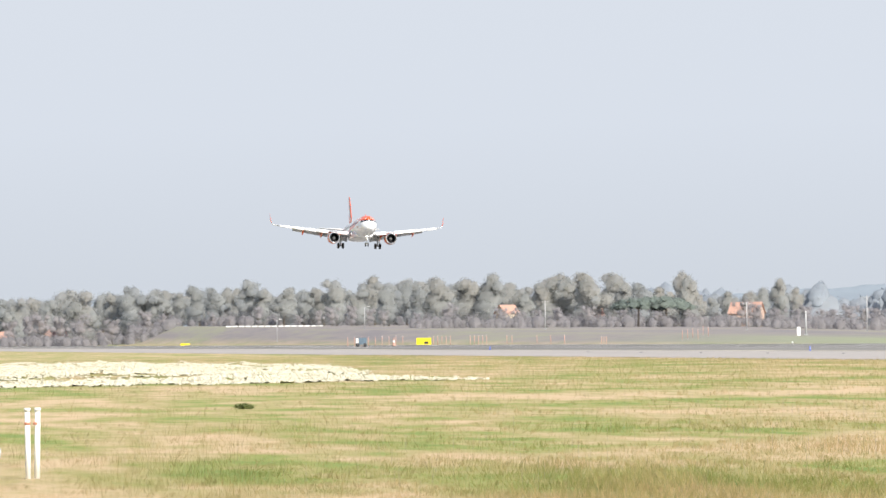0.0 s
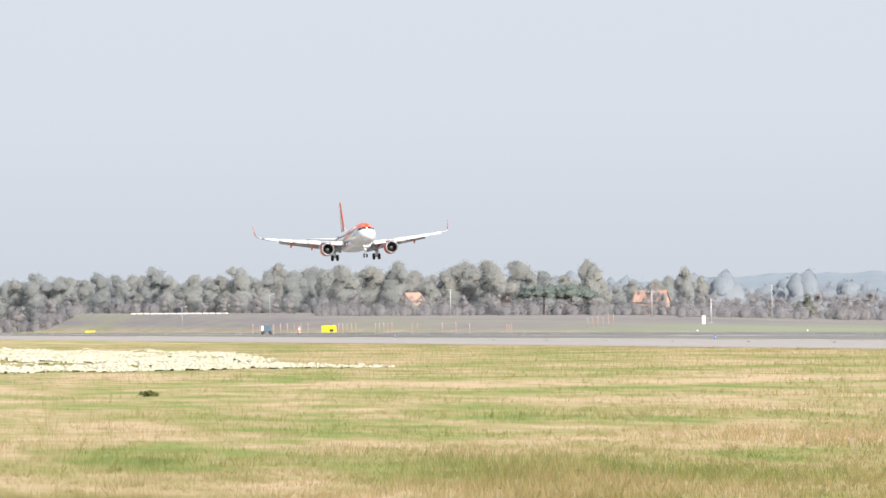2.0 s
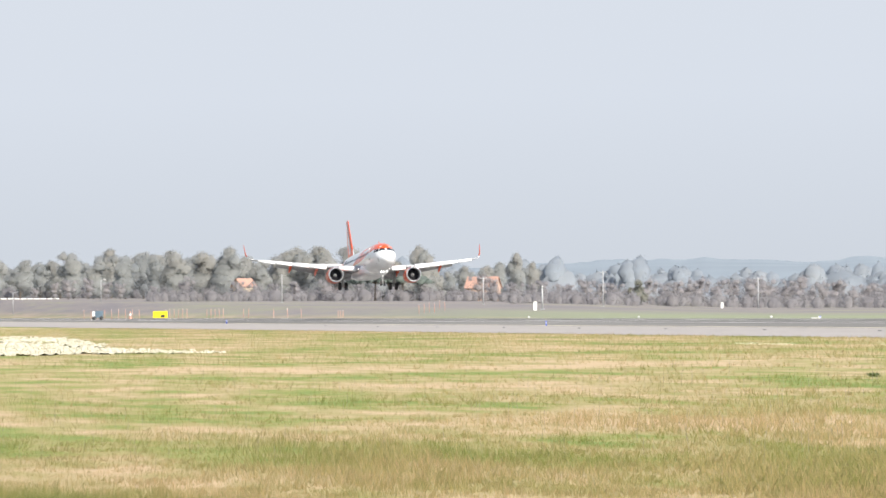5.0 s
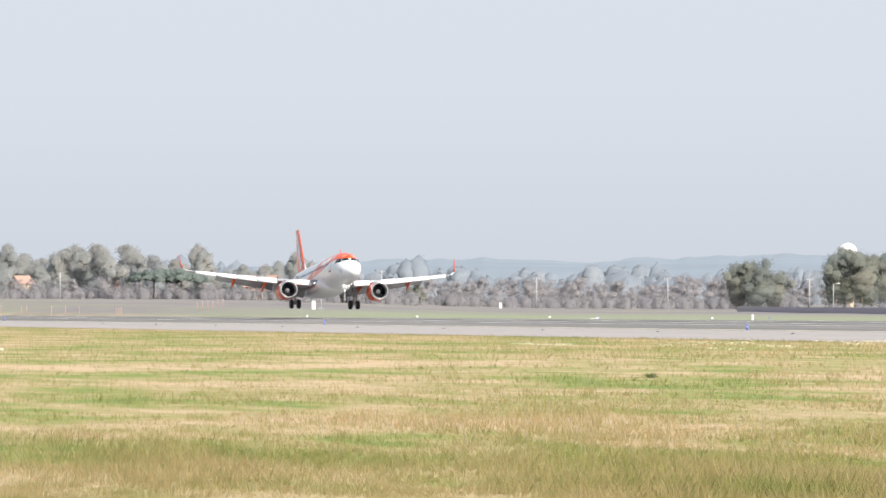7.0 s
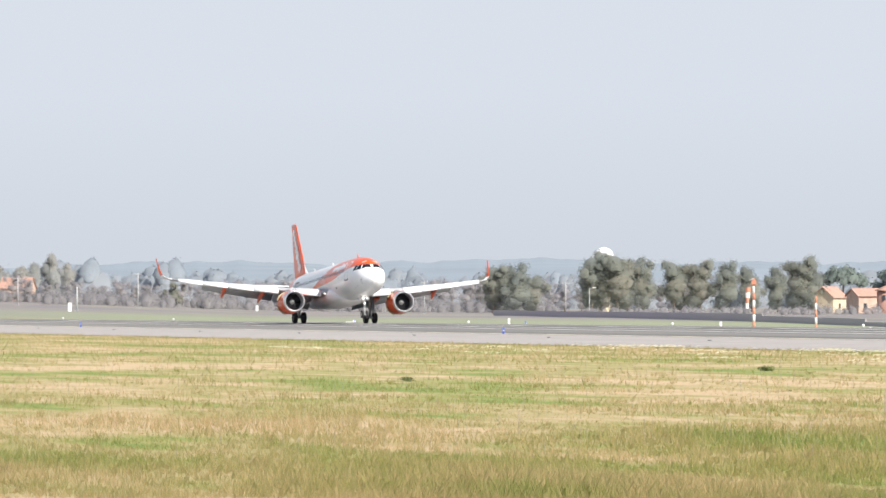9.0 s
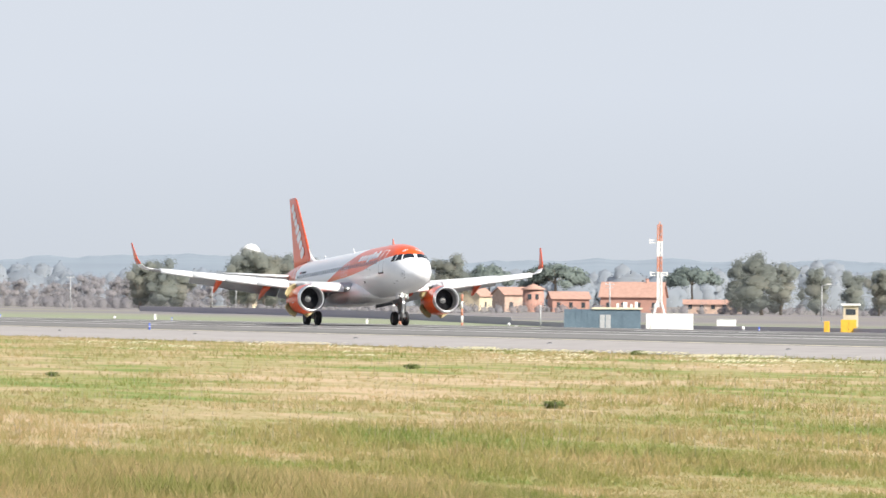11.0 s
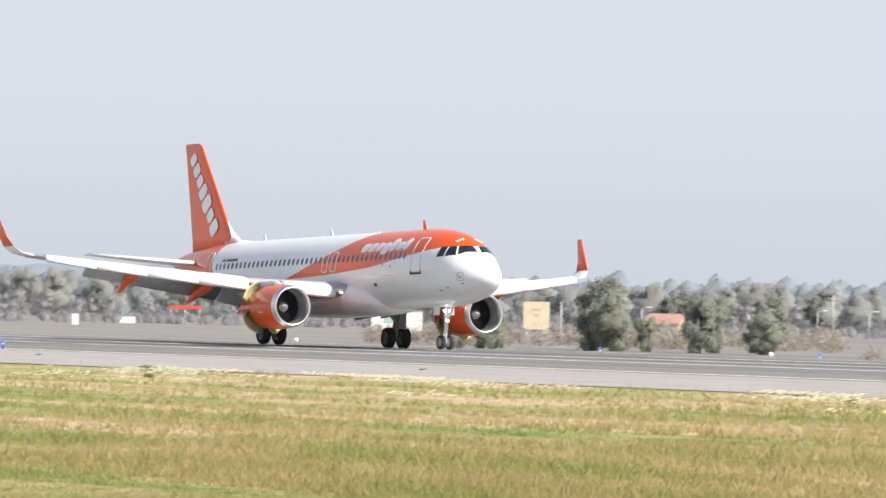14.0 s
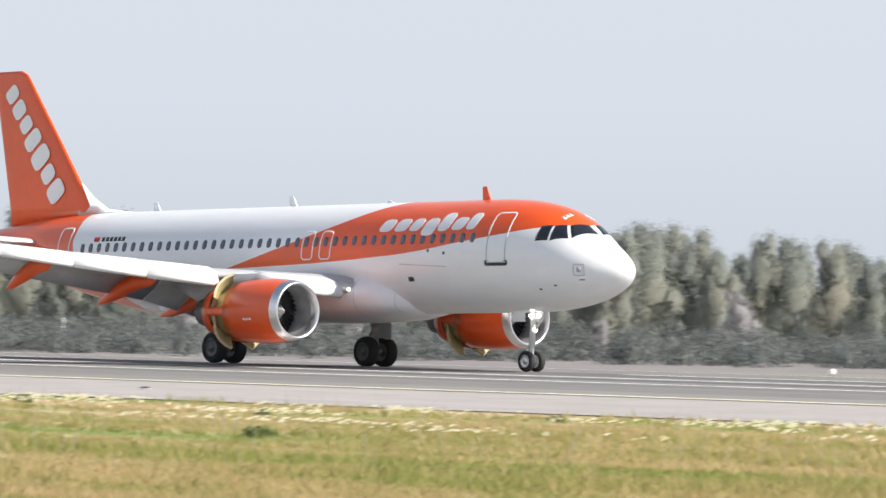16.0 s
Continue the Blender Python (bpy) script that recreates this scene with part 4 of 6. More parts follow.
# ---- plants ----
def leaf_cloud(rng, blobs, leaf, count, long=1.0, cores=(), centre=None):
    """Leaf sprays on the blobs (x, y, z, rx, rz) round lumpy inner masses; gives vertices, faces and outward normals."""
    B0 = np.array(blobs)
    vol = B0[:, 3] * B0[:, 4]
    ids = rng.choice(len(blobs), count, p=vol / vol.sum())
    B = B0[ids]
    d = rng.normal(size=(count, 3))
    d /= np.linalg.norm(d, axis=1)[:, None]
    rad = 1.12 * rng.uniform(0, 1, count) ** (0.4 if len(cores) else 0.8)
    c = B[:, :3] + d * rad[:, None] * np.stack([B[:, 3], B[:, 3], B[:, 4]], 1)
    nrm = d + rng.normal(size=(count, 3)) * (0.4 if len(cores) else 3.0)
    u = np.cross(nrm, rng.normal(size=(count, 3)))
    u /= np.linalg.norm(u, axis=1)[:, None]
    w = np.cross(nrm, u)
    w /= np.linalg.norm(w, axis=1)[:, None]
    s = leaf * rng.uniform(0.55, 1.4, count)[:, None]
    v = np.stack([c - u * s * long - w * s * 0.5, c + u * s * long * 0.3 - w * s * 0.6, c + u * s * long, c - u * s * 0.2 * long + w * s * 0.6], 1).reshape(-1, 3)
    f = np.arange(count * 4).reshape(-1, 4)

    def outward(p, side):
        o = side * 0.45 + np.array((0.0, 0.0, 0.35))
        if centre is not None:
            g = p - np.array(centre)
            o = o + 0.6 * g / np.maximum(np.linalg.norm(g, axis=-1, keepdims=True), 1e-6)
        return o
    out = outward(c, d) + rng.normal(size=(count, 3)) * 0.55
    out = np.repeat(out, 4, axis=0)
    if len(cores):
        # five rings of seven round each core
        C = np.array(cores)
        n = len(C)
        t = rng.uniform(0.82, 1.12, (n, 5, 7))
        q, i = np.meshgrid(np.arange(7), np.arange(5))
        a, e = q * 2 * math.pi / 7 + i * 0.4, (i / 4 - 0.5) * 2.9
        dirs = np.broadcast_to(np.stack([np.cos(a) * np.cos(e), np.sin(a) * np.cos(e), np.sin(e)], -1), (n, 5, 7, 3))
        cv = C[:, None, None, :3] + dirs * t[..., None] * C[:, None, None, [3, 3, 4]]
        k = np.arange(n)[:, None, None] * 35 + (i * 7)[None, :4] + len(v)
        q0, q1 = q[None, :4], (q[None, :4] + 1) % 7
        f = np.concatenate([f, np.stack([k + q0, k + q1, k + 7 + q1, k + 7 + q0], -1).reshape(-1, 4)])
        v = np.concatenate([v, cv.reshape(-1, 3)])
        out = np.concatenate([out, outward(cv, dirs).reshape(-1, 3)])
    return v, f, out / np.linalg.norm(out, axis=1)[:, None]


def foliage(name, cloud, material, parent, label=""):
    """Links a leaf cloud as one mesh whose leaves shade with the mass that they grow on."""
    v, f, out = cloud
    me = bpy.data.meshes.new(name)
    me.from_pydata(v.tolist(), [], f.tolist())
    me.materials.append(material)
    me.polygons.foreach_set("use_smooth", [True] * len(me.polygons))
    me.normals_split_custom_set(out[f.reshape(-1)].tolist())
    me.update()
    ob = new(name, me)
    if parent is not None:
        ob.parent = parent
    if label:
        tagged(ob, label)
    return ob


def billow(rng, lobes, n, small):
    """Covers each lobe (x, y, z, rx, rz) with smaller rounded masses, so that the crown billows."""
    out = []
    for x, y, z, rx, rz in lobes:
        out.append((x, y, z, rx, rz))
        for k in range(n):
            d = rng.normal(size=3)
            d /= np.linalg.norm(d)
            q = rng.uniform(0.7, 1.3) * small
            out.append((x + d[0] * rx * 0.82, y + d[1] * rx * 0.82, max(z + d[2] * rz * 0.82, z - rz * 0.6), q, q * rng.uniform(0.9, 1.5)))
    return out


def make_tree(kind, seed, leaves, leafmat, name, label, category):
    """A tree one metre high, to be scaled: tapered trunk, limbs, loose crown."""
    rng = np.random.default_rng(seed)
    blobs, limbs, lobes = [], [], []
    lean = rng.uniform(-0.03, 0.03, 2)
    if kind in ("eucalyptus", "distant"):
        limbs.append(((0, 0, 0), (lean[0], lean[1], 0.42), 0.020, 0.014))
        far = kind == "distant"
        lobes = []
        for h1, rx in ((0.2, 0.24), (0.36, 0.27), (0.52, 0.26), (0.67, 0.22), (0.80, 0.16)):
            a, out = rng.uniform(0, 6.28), rng.uniform(0.02, 0.12)
            lobes.append((math.cos(a) * out + lean[0], math.sin(a) * out + lean[1], h1, rx * rng.uniform(0.75, 1.05), 0.21))
        for k in range(7 if far else 10):
            a = rng.uniform(0, 6.28)
            h0, h1, out = rng.uniform(0.2, 0.45), (0.9 if k == 0 else rng.uniform(0.4, 0.86)), rng.uniform(0.08, 0.28)
            tip = (math.cos(a) * out * (1.25 - 0.6 * h1) + lean[0], math.sin(a) * out * (1.25 - 0.6 * h1) + lean[1], h1)
            limbs.append(((lean[0] * h0 * 2, lean[1] * h0 * 2, h0), tip, 0.010, 0.003))
            lobes.append((*tip, rng.uniform(0.08, 0.12), rng.uniform(0.10, 0.15)))
        size = 0.011 if far else 0.009
    elif kind == "round":
        limbs.append(((0, 0, 0), (0, 0, 0.6), 0.03, 0.012))
        for k in range(16):
            a, out, h = rng.uniform(0, 6.28), rng.uniform(0.0, 0.42), rng.uniform(0.12, 0.9)
            out *= math.sqrt(max(0.1, 1 - (h - 0.45) ** 2 * 3.2))
            blobs.append((math.cos(a) * out, math.sin(a) * out, h, rng.uniform(0.12, 0.19), rng.uniform(0.09, 0.14)))
        size = 0.022
    elif kind == "ovate":
        limbs.append(((0, 0, 0), (0, 0, 0.7), 0.025, 0.01))
        for k in range(16):
            h = rng.uniform(0.06, 0.93)
            out = rng.uniform(0, 0.30) * math.sqrt(max(0.05, 1 - (h - 0.45) ** 2 * 3.4))
            a = rng.uniform(0, 6.28)
            blobs.append((math.cos(a) * out, math.sin(a) * out, h, rng.uniform(0.11, 0.16), rng.uniform(0.12, 0.17)))
        size = 0.017
    elif kind == "umbrella":
        limbs.append(((0, 0, 0), (0.02, 0.0, 0.72), 0.032, 0.02))
        for k in range(7):
            a, out = k * 0.9, rng.uniform(0.25, 0.5)
            limbs.append(((0.02, 0, 0.55), (math.cos(a) * out, math.sin(a) * out, 0.8), 0.014, 0.005))
        for k in range(34):
            a, out = rng.uniform(0, 6.28), 0.62 * math.sqrt(rng.uniform(0, 1))
            blobs.append((math.cos(a) * out, math.sin(a) * out, 0.62 + 0.25 * (1 - (out / 0.62) ** 2) + rng.uniform(-0.10, 0.03), rng.uniform(0.15, 0.2), rng.uniform(0.09, 0.13)))
        size = 0.026
    else:   # bare winter tree, its twigs a soft mass
        limbs.append(((0, 0, 0), (lean[0], lean[1], 0.5), 0.018, 0.010))
        lobes = [(0, 0, 0.2, 0.3, 0.2), (0.05, 0, 0.45, 0.3, 0.2), (-0.04, 0.03, 0.62, 0.22, 0.18)]
        for k in range(10):
            a, out, h1 = rng.uniform(0, 6.28), rng.uniform(0.08, 0.34), rng.uniform(0.42, 0.86)
            tip = (math.cos(a) * out, math.sin(a) * out, h1)
            limbs.append(((0, 0, rng.uniform(0.15, 0.45)), (tip[0], tip[1], h1 * 1.1), 0.008, 0.0015))
            lobes.append((tip[0] * 0.9, tip[1] * 0.9, h1 * 0.95, rng.uniform(0.11, 0.17), rng.uniform(0.10, 0.16)))
        size = 0.006
    ob = thing(name, label, category)
    bm = bmesh.new()
    for a, b, r0, r1 in limbs:
        rod(bm, a, b, r0, r1, 6)
    part("trunk", bm, M_BARK, ob, "pale trunk and limbs")
    lobes = lobes or blobs
    core = {"bare": 0.55, "round": 0.62, "eucalyptus": 0.70, "umbrella": 0.75}.get(kind, 0.82)
    cores = [(x, y, z, rx * core, rz * core) for x, y, z, rx, rz in lobes]
    masses = billow(rng, lobes, *{"round": (10, 0.055), "bare": (8, 0.06), "distant": (12, 0.043), "eucalyptus": (12, 0.04), "umbrella": (3, 0.06)}.get(kind, (6, 0.055)))
    foliage("crown", leaf_cloud(rng, masses, size, leaves, 4.0 if kind == "bare" else 1.3, cores, (0, 0, 0.4)), leafmat, ob)
    return ob


def tree_kinds():
    out = {}
    for kind, n, leaves, mt, nm, lb in (
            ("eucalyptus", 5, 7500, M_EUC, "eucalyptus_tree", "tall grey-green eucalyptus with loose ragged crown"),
            ("distant", 7, 5600, M_EUCFAR, "eucalyptus_tree", "tall eucalyptus with loose ragged crown, leaf colour paled to look hazy"),
            ("round", 3, 5000, M_EUC, "evergreen_tree", "dense dark green evergreen tree beside the field"),
            ("ovate", 2, 5500, M_DARKLEAF, "poplar_tree", "egg-shaped dark green tree among dry reeds"),
            ("umbrella", 2, 5000, M_PINE, "umbrella_pine", "dark green umbrella pine with a flat crown"),
            ("bare", 4, 3000, M_BARE, "bare_tree", "leafless brown winter tree with fine twigs")):
        out[kind] = [make_tree(kind, 40 + 7 * k + len(kind), leaves, mt, nm, lb, "tree") for k in range(n)]
    return out


KINDS = tree_kinds()
USED = set()


def plant(kind, az, r, top_el, rng, wide=1.0, group=""):
    """Stands a tree on the land so that its top reaches top_el (ten-thousandths of the distance above eye level)."""
    x, y = polar(az, r)
    z = land(x, y)
    h = 2.0 + top_el * r / 10466 - z
    src = KINDS[kind][int(rng.integers(len(KINDS[kind])))]
    m = Matrix.Translation((x, y, z - 0.05)) @ Matrix.Rotation(rng.uniform(0, 6.28), 4, 'Z')
    if src.name in USED:
        ob = copy_thing(src, m)
    else:
        USED.add(src.name)
        src.matrix_basis = m
        ob = src
    ob.scale = (h * wide, h * wide, h)
    if group:
        ob["group"] = group
    return ob


def build_trees():
    rng = np.random.default_rng(5)
    belt = [(87.5, 80), (86.1, 77), (85.45, 89), (85.1, 86), (84.4, 94), (83.8, 96), (83.4, 90), (83.0, 93), (82.45, 104), (82.0, 92), (81.7, 102), (81.3, 82), (81.0, 98), (80.5, 96), (80.1, 92), (79.6, 70), (79.2, 60), (78.86, 86), (78.5, 60)]
    az = 87.6
    while az > 79.0:
        back = 120 * max(0.0, az - 81.0)
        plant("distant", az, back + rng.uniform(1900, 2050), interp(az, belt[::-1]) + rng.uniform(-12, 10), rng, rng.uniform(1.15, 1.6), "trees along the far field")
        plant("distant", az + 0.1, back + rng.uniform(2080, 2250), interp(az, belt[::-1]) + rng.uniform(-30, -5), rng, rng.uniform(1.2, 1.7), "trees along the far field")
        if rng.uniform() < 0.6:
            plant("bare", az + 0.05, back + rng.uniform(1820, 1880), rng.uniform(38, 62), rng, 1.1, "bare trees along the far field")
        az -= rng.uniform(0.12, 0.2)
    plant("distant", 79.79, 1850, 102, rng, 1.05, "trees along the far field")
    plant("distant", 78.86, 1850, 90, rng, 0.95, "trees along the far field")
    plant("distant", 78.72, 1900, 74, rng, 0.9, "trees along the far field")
    for a, e in ((80.25, 64), (79.98, 66)):
        plant("umbrella", a, 1840, e, rng, 1.25, "evergreens along the far field")
    plant("round", 77.70, 1750, 40, rng, 1.0, "evergreens along the far field")
    az = 78.9
    while az > 72.5:
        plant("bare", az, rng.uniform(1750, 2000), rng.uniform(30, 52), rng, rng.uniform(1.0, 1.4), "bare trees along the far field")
        az -= rng.uniform(0.10, 0.18)
    # clumps round the radar dome and the red farm
    for a, r, e, w in ((74.6, 1600, 70, 0.8), (74.4, 1600, 73, 0.85), (74.2, 1620, 52, 0.9), (73.65, 1700, 86, 0.7), (73.4, 1700, 90, 0.75), (73.15, 1720, 78, 0.7), (73.55, 1720, 92, 0.8), (73.3, 1750, 84, 0.8), (72.85, 1650, 78, 0.7), (72.6, 1650, 80, 0.75), (72.35, 1650, 76, 0.7), (72.1, 1680, 66, 0.7), (71.85, 1600, 66, 0.7), (71.62, 1500, 86, 0.75), (71.5, 1500, 70, 0.7),
                       (68.75, 1300, 78, 0.7), (68.58, 1250, 90, 0.85), (68.4, 1280, 74, 0.8), (68.05, 1300, 66, 0.7), (67.7, 1350, 60, 0.7), (67.45, 1300, 64, 0.7), (67.2, 1300, 70, 0.7), (66.95, 1250, 88, 0.75), (66.7, 1250, 78, 0.75), (66.5, 1300, 66, 0.7)):
        plant("eucalyptus", a, r, e, rng, w * 1.75, "trees round the farm")
    for a, r, e, w in ((71.22, 1550, 72, 0.72), (70.57, 1500, 73, 1.05), (69.25, 1600, 70, 0.85)):
        plant("umbrella", a, r, e, rng, w, "umbrella pines by the farm")
    az = 66.4
    while az > 55.2:
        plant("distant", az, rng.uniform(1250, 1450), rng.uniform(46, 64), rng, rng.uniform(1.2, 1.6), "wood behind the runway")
        if rng.uniform() < 0.75:
            plant("bare", az + 0.1, rng.uniform(1050, 1200), rng.uniform(2, 34), rng, 1.1, "bare trees behind the runway")
        if rng.uniform() < 0.25:
            plant("round", az + 0.05, rng.uniform(1200, 1300), rng.uniform(25, 45), rng, 0.9, "evergreens behind the runway")
        az -= rng.uniform(0.12, 0.22)
    for a, r, e, w in ((61.38, 450, 44, 0.9), (61.12, 455, 36, 0.85), (60.08, 470, 58, 1.05), (59.86, 466, 66, 1.1), (59.03, 465, 48, 1.0), (58.90, 470, 42, 0.9), (58.36, 460, 38, 1.25), (58.5, 480, 10, 0.9), (61.0, 470, 8, 0.9), (59.55, 472, 4, 1.0)):
        plant("ovate", a, r, e, rng, w, "dense trees beyond the runway")
    # tall screen of eucalyptus close behind the runway
    screen = [(40, 165), (43.2, 168), (44, 156), (44.4, 172), (45.2, 170), (46.5, 160), (48, 172), (50, 160), (51.5, 176), (53, 168), (54.1, 178), (54.7, 170), (55.3, 152), (55.9, 118), (56.5, 80)]
    az = 40.0
    while az < 55.7:
        plant("eucalyptus", az, rng.uniform(415, 440), interp(az, screen) + 8 - 66 * rng.uniform(0, 1) ** 1.6, rng, rng.uniform(0.65, 1.0), "eucalyptus screen")
        plant("eucalyptus", az + 0.2, rng.uniform(450, 500), interp(az, screen) - 2 - 60 * rng.uniform(0, 1), rng, rng.uniform(0.75, 1.05), "eucalyptus screen")
        if rng.uniform() < 0.5:
            plant("round", az + 0.1, rng.uniform(400, 430), rng.uniform(-10, 60), rng, rng.uniform(0.6, 0.8), "undergrowth of the screen")
        if rng.uniform() < 0.35:
            plant("bare", az + 0.15, rng.uniform(385, 410), rng.uniform(10, 95), rng, 0.7, "bare trees before the screen")
        az += rng.uniform(0.24, 0.48)
    # hedges of twigs and reeds, and the hazy wood far behind
    def clumps(name, label, cat, spec, leafmat, leaf, per, long=1.0, core=0.0):
        blobs = []
        for a0, a1, r0, r1, h, n in spec:
            for k in range(n):
                a, r = rng.uniform(min(a0, a1), max(a0, a1)), rng.uniform(r0, r1)
                x, y = polar(a, r)
                q = h * rng.uniform(0.5, 1.0)
                blobs.append((x, y, land(x, y) + q * 0.3, q * rng.uniform(0.5, 0.9), q * 0.7))
        cores = [(x, y, z, rx * core, rz * core) for x, y, z, rx, rz in blobs] if core else ()
        masses = [m for bl in blobs for m in billow(rng, [bl], 6, bl[4] * 0.36)] if core else blobs
        if core > 0.8:
            cores = [(x, y, z, rx * core, rz * core) for x, y, z, rx, rz in masses]
        ob = foliage(name, leaf_cloud(rng, masses, leaf, per * len(blobs), long, cores), leafmat, None)
        tagged(ob, label, cat, kind="stuff")
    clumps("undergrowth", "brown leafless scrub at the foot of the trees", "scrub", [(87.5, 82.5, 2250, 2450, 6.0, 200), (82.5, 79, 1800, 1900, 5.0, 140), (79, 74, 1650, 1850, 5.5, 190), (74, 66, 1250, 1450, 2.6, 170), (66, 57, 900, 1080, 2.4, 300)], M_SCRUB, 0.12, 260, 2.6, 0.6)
    clumps("thicket", "dense dull green thicket under the eucalyptus screen", "thicket", [(55.9, 40, 360, 420, 2.6, 300)], M_THICKET, 0.06, 1000, 2.2, 0.3)
    clumps("reeds", "tall straw-coloured reeds", "reeds", [(62.2, 57.6, 500, 620, 2.2, 150), (57.6, 55.6, 420, 450, 1.2, 30)], M_REED, 0.06, 230, 3.5)
    clumps("far_woods", "distant woods with blue-grey haze put into the leaf colour", "woods", [(82, 68, 2500, 3000, 16, 420), (68.5, 56, 1900, 2300, 15, 420)], M_WOODS, 0.45, 130, 1.2, 0.95)


def build_hills():
    """A far ridge that closes the plain."""
    tops = [(-60, 30), (40, 40), (60, 42), (63, 70), (65, 78), (67, 76), (70, 80), (72, 78), (74, 84), (76, 80), (77.5, 82), (79, 72), (80.5, 62), (84, 76), (87, 66), (95, 60), (200, 40)]
    vs, fs = [], []
    azs = np.concatenate([np.arange(-60, 38, 0.5), np.arange(38, 92, 0.04), np.arange(92, 200, 0.5)])
    for k, a in enumerate(azs):
        wob = -6 + 9 * noise.noise(Vector((a * 0.9, 0.3, 0))) + 6 * noise.noise(Vector((a * 3.1, 1.7, 0))) + 2 * noise.noise(Vector((a * 9.0, 2.7, 0)))
        for r, fz in ((3600, 0.0), (4050, 0.7), (4500, 1.0), (4800, 0.8)):
            x, y = polar(float(a), r)
            vs.append((x, y, -1 + (2.0 + (interp(float(a), tops) + wob * (fz == 1.0)) * 4500 / 10466 + 1) * fz))
    for k in range(len(azs) - 1):
        for i in range(3):
            fs.append((k * 4 + i, k * 4 + i + 1, k * 4 + i + 5, k * 4 + i + 4))
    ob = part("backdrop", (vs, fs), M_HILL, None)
    tagged(ob, "low hazy blue-grey hills on the horizon", "hills", kind="structure")


# ---- buildings and airfield fittings ----
def stand(ob, az, r, turn=0.0, dz=0.0):
    """Puts a thing on the land, its front turned to the camera."""
    x, y = polar(az, r)
    ob.matrix_basis = Matrix.Translation((x, y, land(x, y) + dz)) @ Matrix.Rotation(radians(az + turn), 4, 'Z')
    return ob


def build_house(az, r, w, d, eaves, ridge, wall, roof, label, turn=0.0, windows=3, chimney=False, name="house"):
    """Gabled house; the front lies at -y, the ridge runs along x."""
    ob = thing(name, label, "house")
    part("wall", boxes((-w / 2, w / 2, -d / 2, d / 2, -0.4, eaves)), wall, ob, smooth=False)
    g = [(-w / 2, -d / 2, eaves), (-w / 2, d / 2, eaves), (-w / 2, 0, ridge), (w / 2, -d / 2, eaves), (w / 2, d / 2, eaves), (w / 2, 0, ridge)]
    part("gable", (g, [(0, 1, 2), (3, 5, 4), (0, 3, 4, 1)]), wall, ob, smooth=False)
    o, t = 0.45, 0.16
    for s in (-1, 1):
        drop = (ridge - eaves) / (d / 2) * o
        a = [(-w / 2 - o, s * (d / 2 + o), eaves - drop), (w / 2 + o, s * (d / 2 + o), eaves - drop), (w / 2 + o, 0, ridge + 0.05), (-w / 2 - o, 0, ridge + 0.05)]
        b = [(p[0], p[1], p[2] + t) for p in a]
        rf = part("roof", (a + b, [(0, 3, 2, 1), (4, 5, 6, 7), (0, 1, 5, 4), (1, 2, 6, 5), (2, 3, 7, 6), (3, 0, 4, 7)]), roof, ob, "terracotta tiled roof slope", smooth=False)
    if chimney:
        part("chimney", boxes((w * 0.2, w * 0.2 + 0.7, -0.4, 0.4, eaves, ridge + 0.9), (w * 0.2 - 0.1, w * 0.2 + 0.8, -0.5, 0.5, ridge + 0.9, ridge + 1.0)), wall, rf)
    for k in range(windows):
        x = -w / 2 + w * (k + 0.5) / windows
        wi = part("window", boxes((x - 0.45, x + 0.45, -d / 2 - 0.03, -d / 2 + 0.05, 1.0, min(2.3, eaves - 0.2))), M_DARKPANE, ob, "dark window", smooth=False)
        part("sill", boxes((x - 0.55, x + 0.55, -d / 2 - 0.12, -d / 2, 0.92, 1.0)), M_CREAM, wi, smooth=False)
    return stand(ob, az, r, turn)


def build_post(az, r, h, rad, mt, label, name="post", cat="post", head=None, group="", dz=0.0):
    ob = thing(name, label, cat, group)
    part("shaft", rods(((0, 0, -0.1), (0, 0, h), rad, rad * 0.8)), mt, ob)
    part("foot_plate", boxes((-rad * 2.2, rad * 2.2, -rad * 2.2, rad * 2.2, 0, rad * 0.8)), M_GALV, ob, smooth=False)
    if head == "lamp":
        part("lamp_arm", rods(((0, 0, h - 0.05), (0.9, 0, h + 0.15), rad * 0.5)), mt, ob)
        part("lamp_head", boxes((0.7, 1.5, -0.14, 0.14, h + 0.12, h + 0.28), bevel=0.04), M_WHITEFLAT, ob, "white lamp head")
    elif head == "cross":
        part("crossbar", boxes((-0.9, 0.9, -0.05, 0.05, h - 0.5, h - 0.38), (-0.7, 0.7, -0.05, 0.05, h - 1.1, h - 1.0)), M_GALV, ob, smooth=False)
        for sx in (-0.8, 0.8):
            part("insulator", rods(((sx, 0, h - 0.38), (sx, 0, h - 0.2), 0.05)), M_WHITEFLAT, ob)
    elif head == "cap":
        part("cap", rods(((0, 0, h), (0, 0, h + rad), rad * 1.15, rad * 0.6)), M_WHITEFLAT, ob)
    return stand(ob, az, r, 0, dz)


def build_marker(x, y, mt, label, h=0.45, name="runway_marker", group="blue edge markers"):
    ob = thing(name, label, "marker", group)
    part("base", rods(((0, 0, 0), (0, 0, 0.04), 0.12, 0.10)), M_GALV, ob)
    part("tube", rods(((0, 0, 0.03), (0, 0, h), 0.072, 0.058), n=12), mt, ob)
    part("band", lathe([(h * 0.55, 0.066), (h * 0.56, 0.072), (h * 0.66, 0.070), (h * 0.67, 0.060)], 12, "z"), M_WHITEFLAT, ob, "pale reflective band")
    part("lamp_dome", lathe([(h, 0.06), (h + 0.05, 0.05), (h + 0.08, 0.02), (h + 0.085, 0.001)], 12, "z"), mt, ob)
    ob.location = (x, y, land(x, y))
    return ob


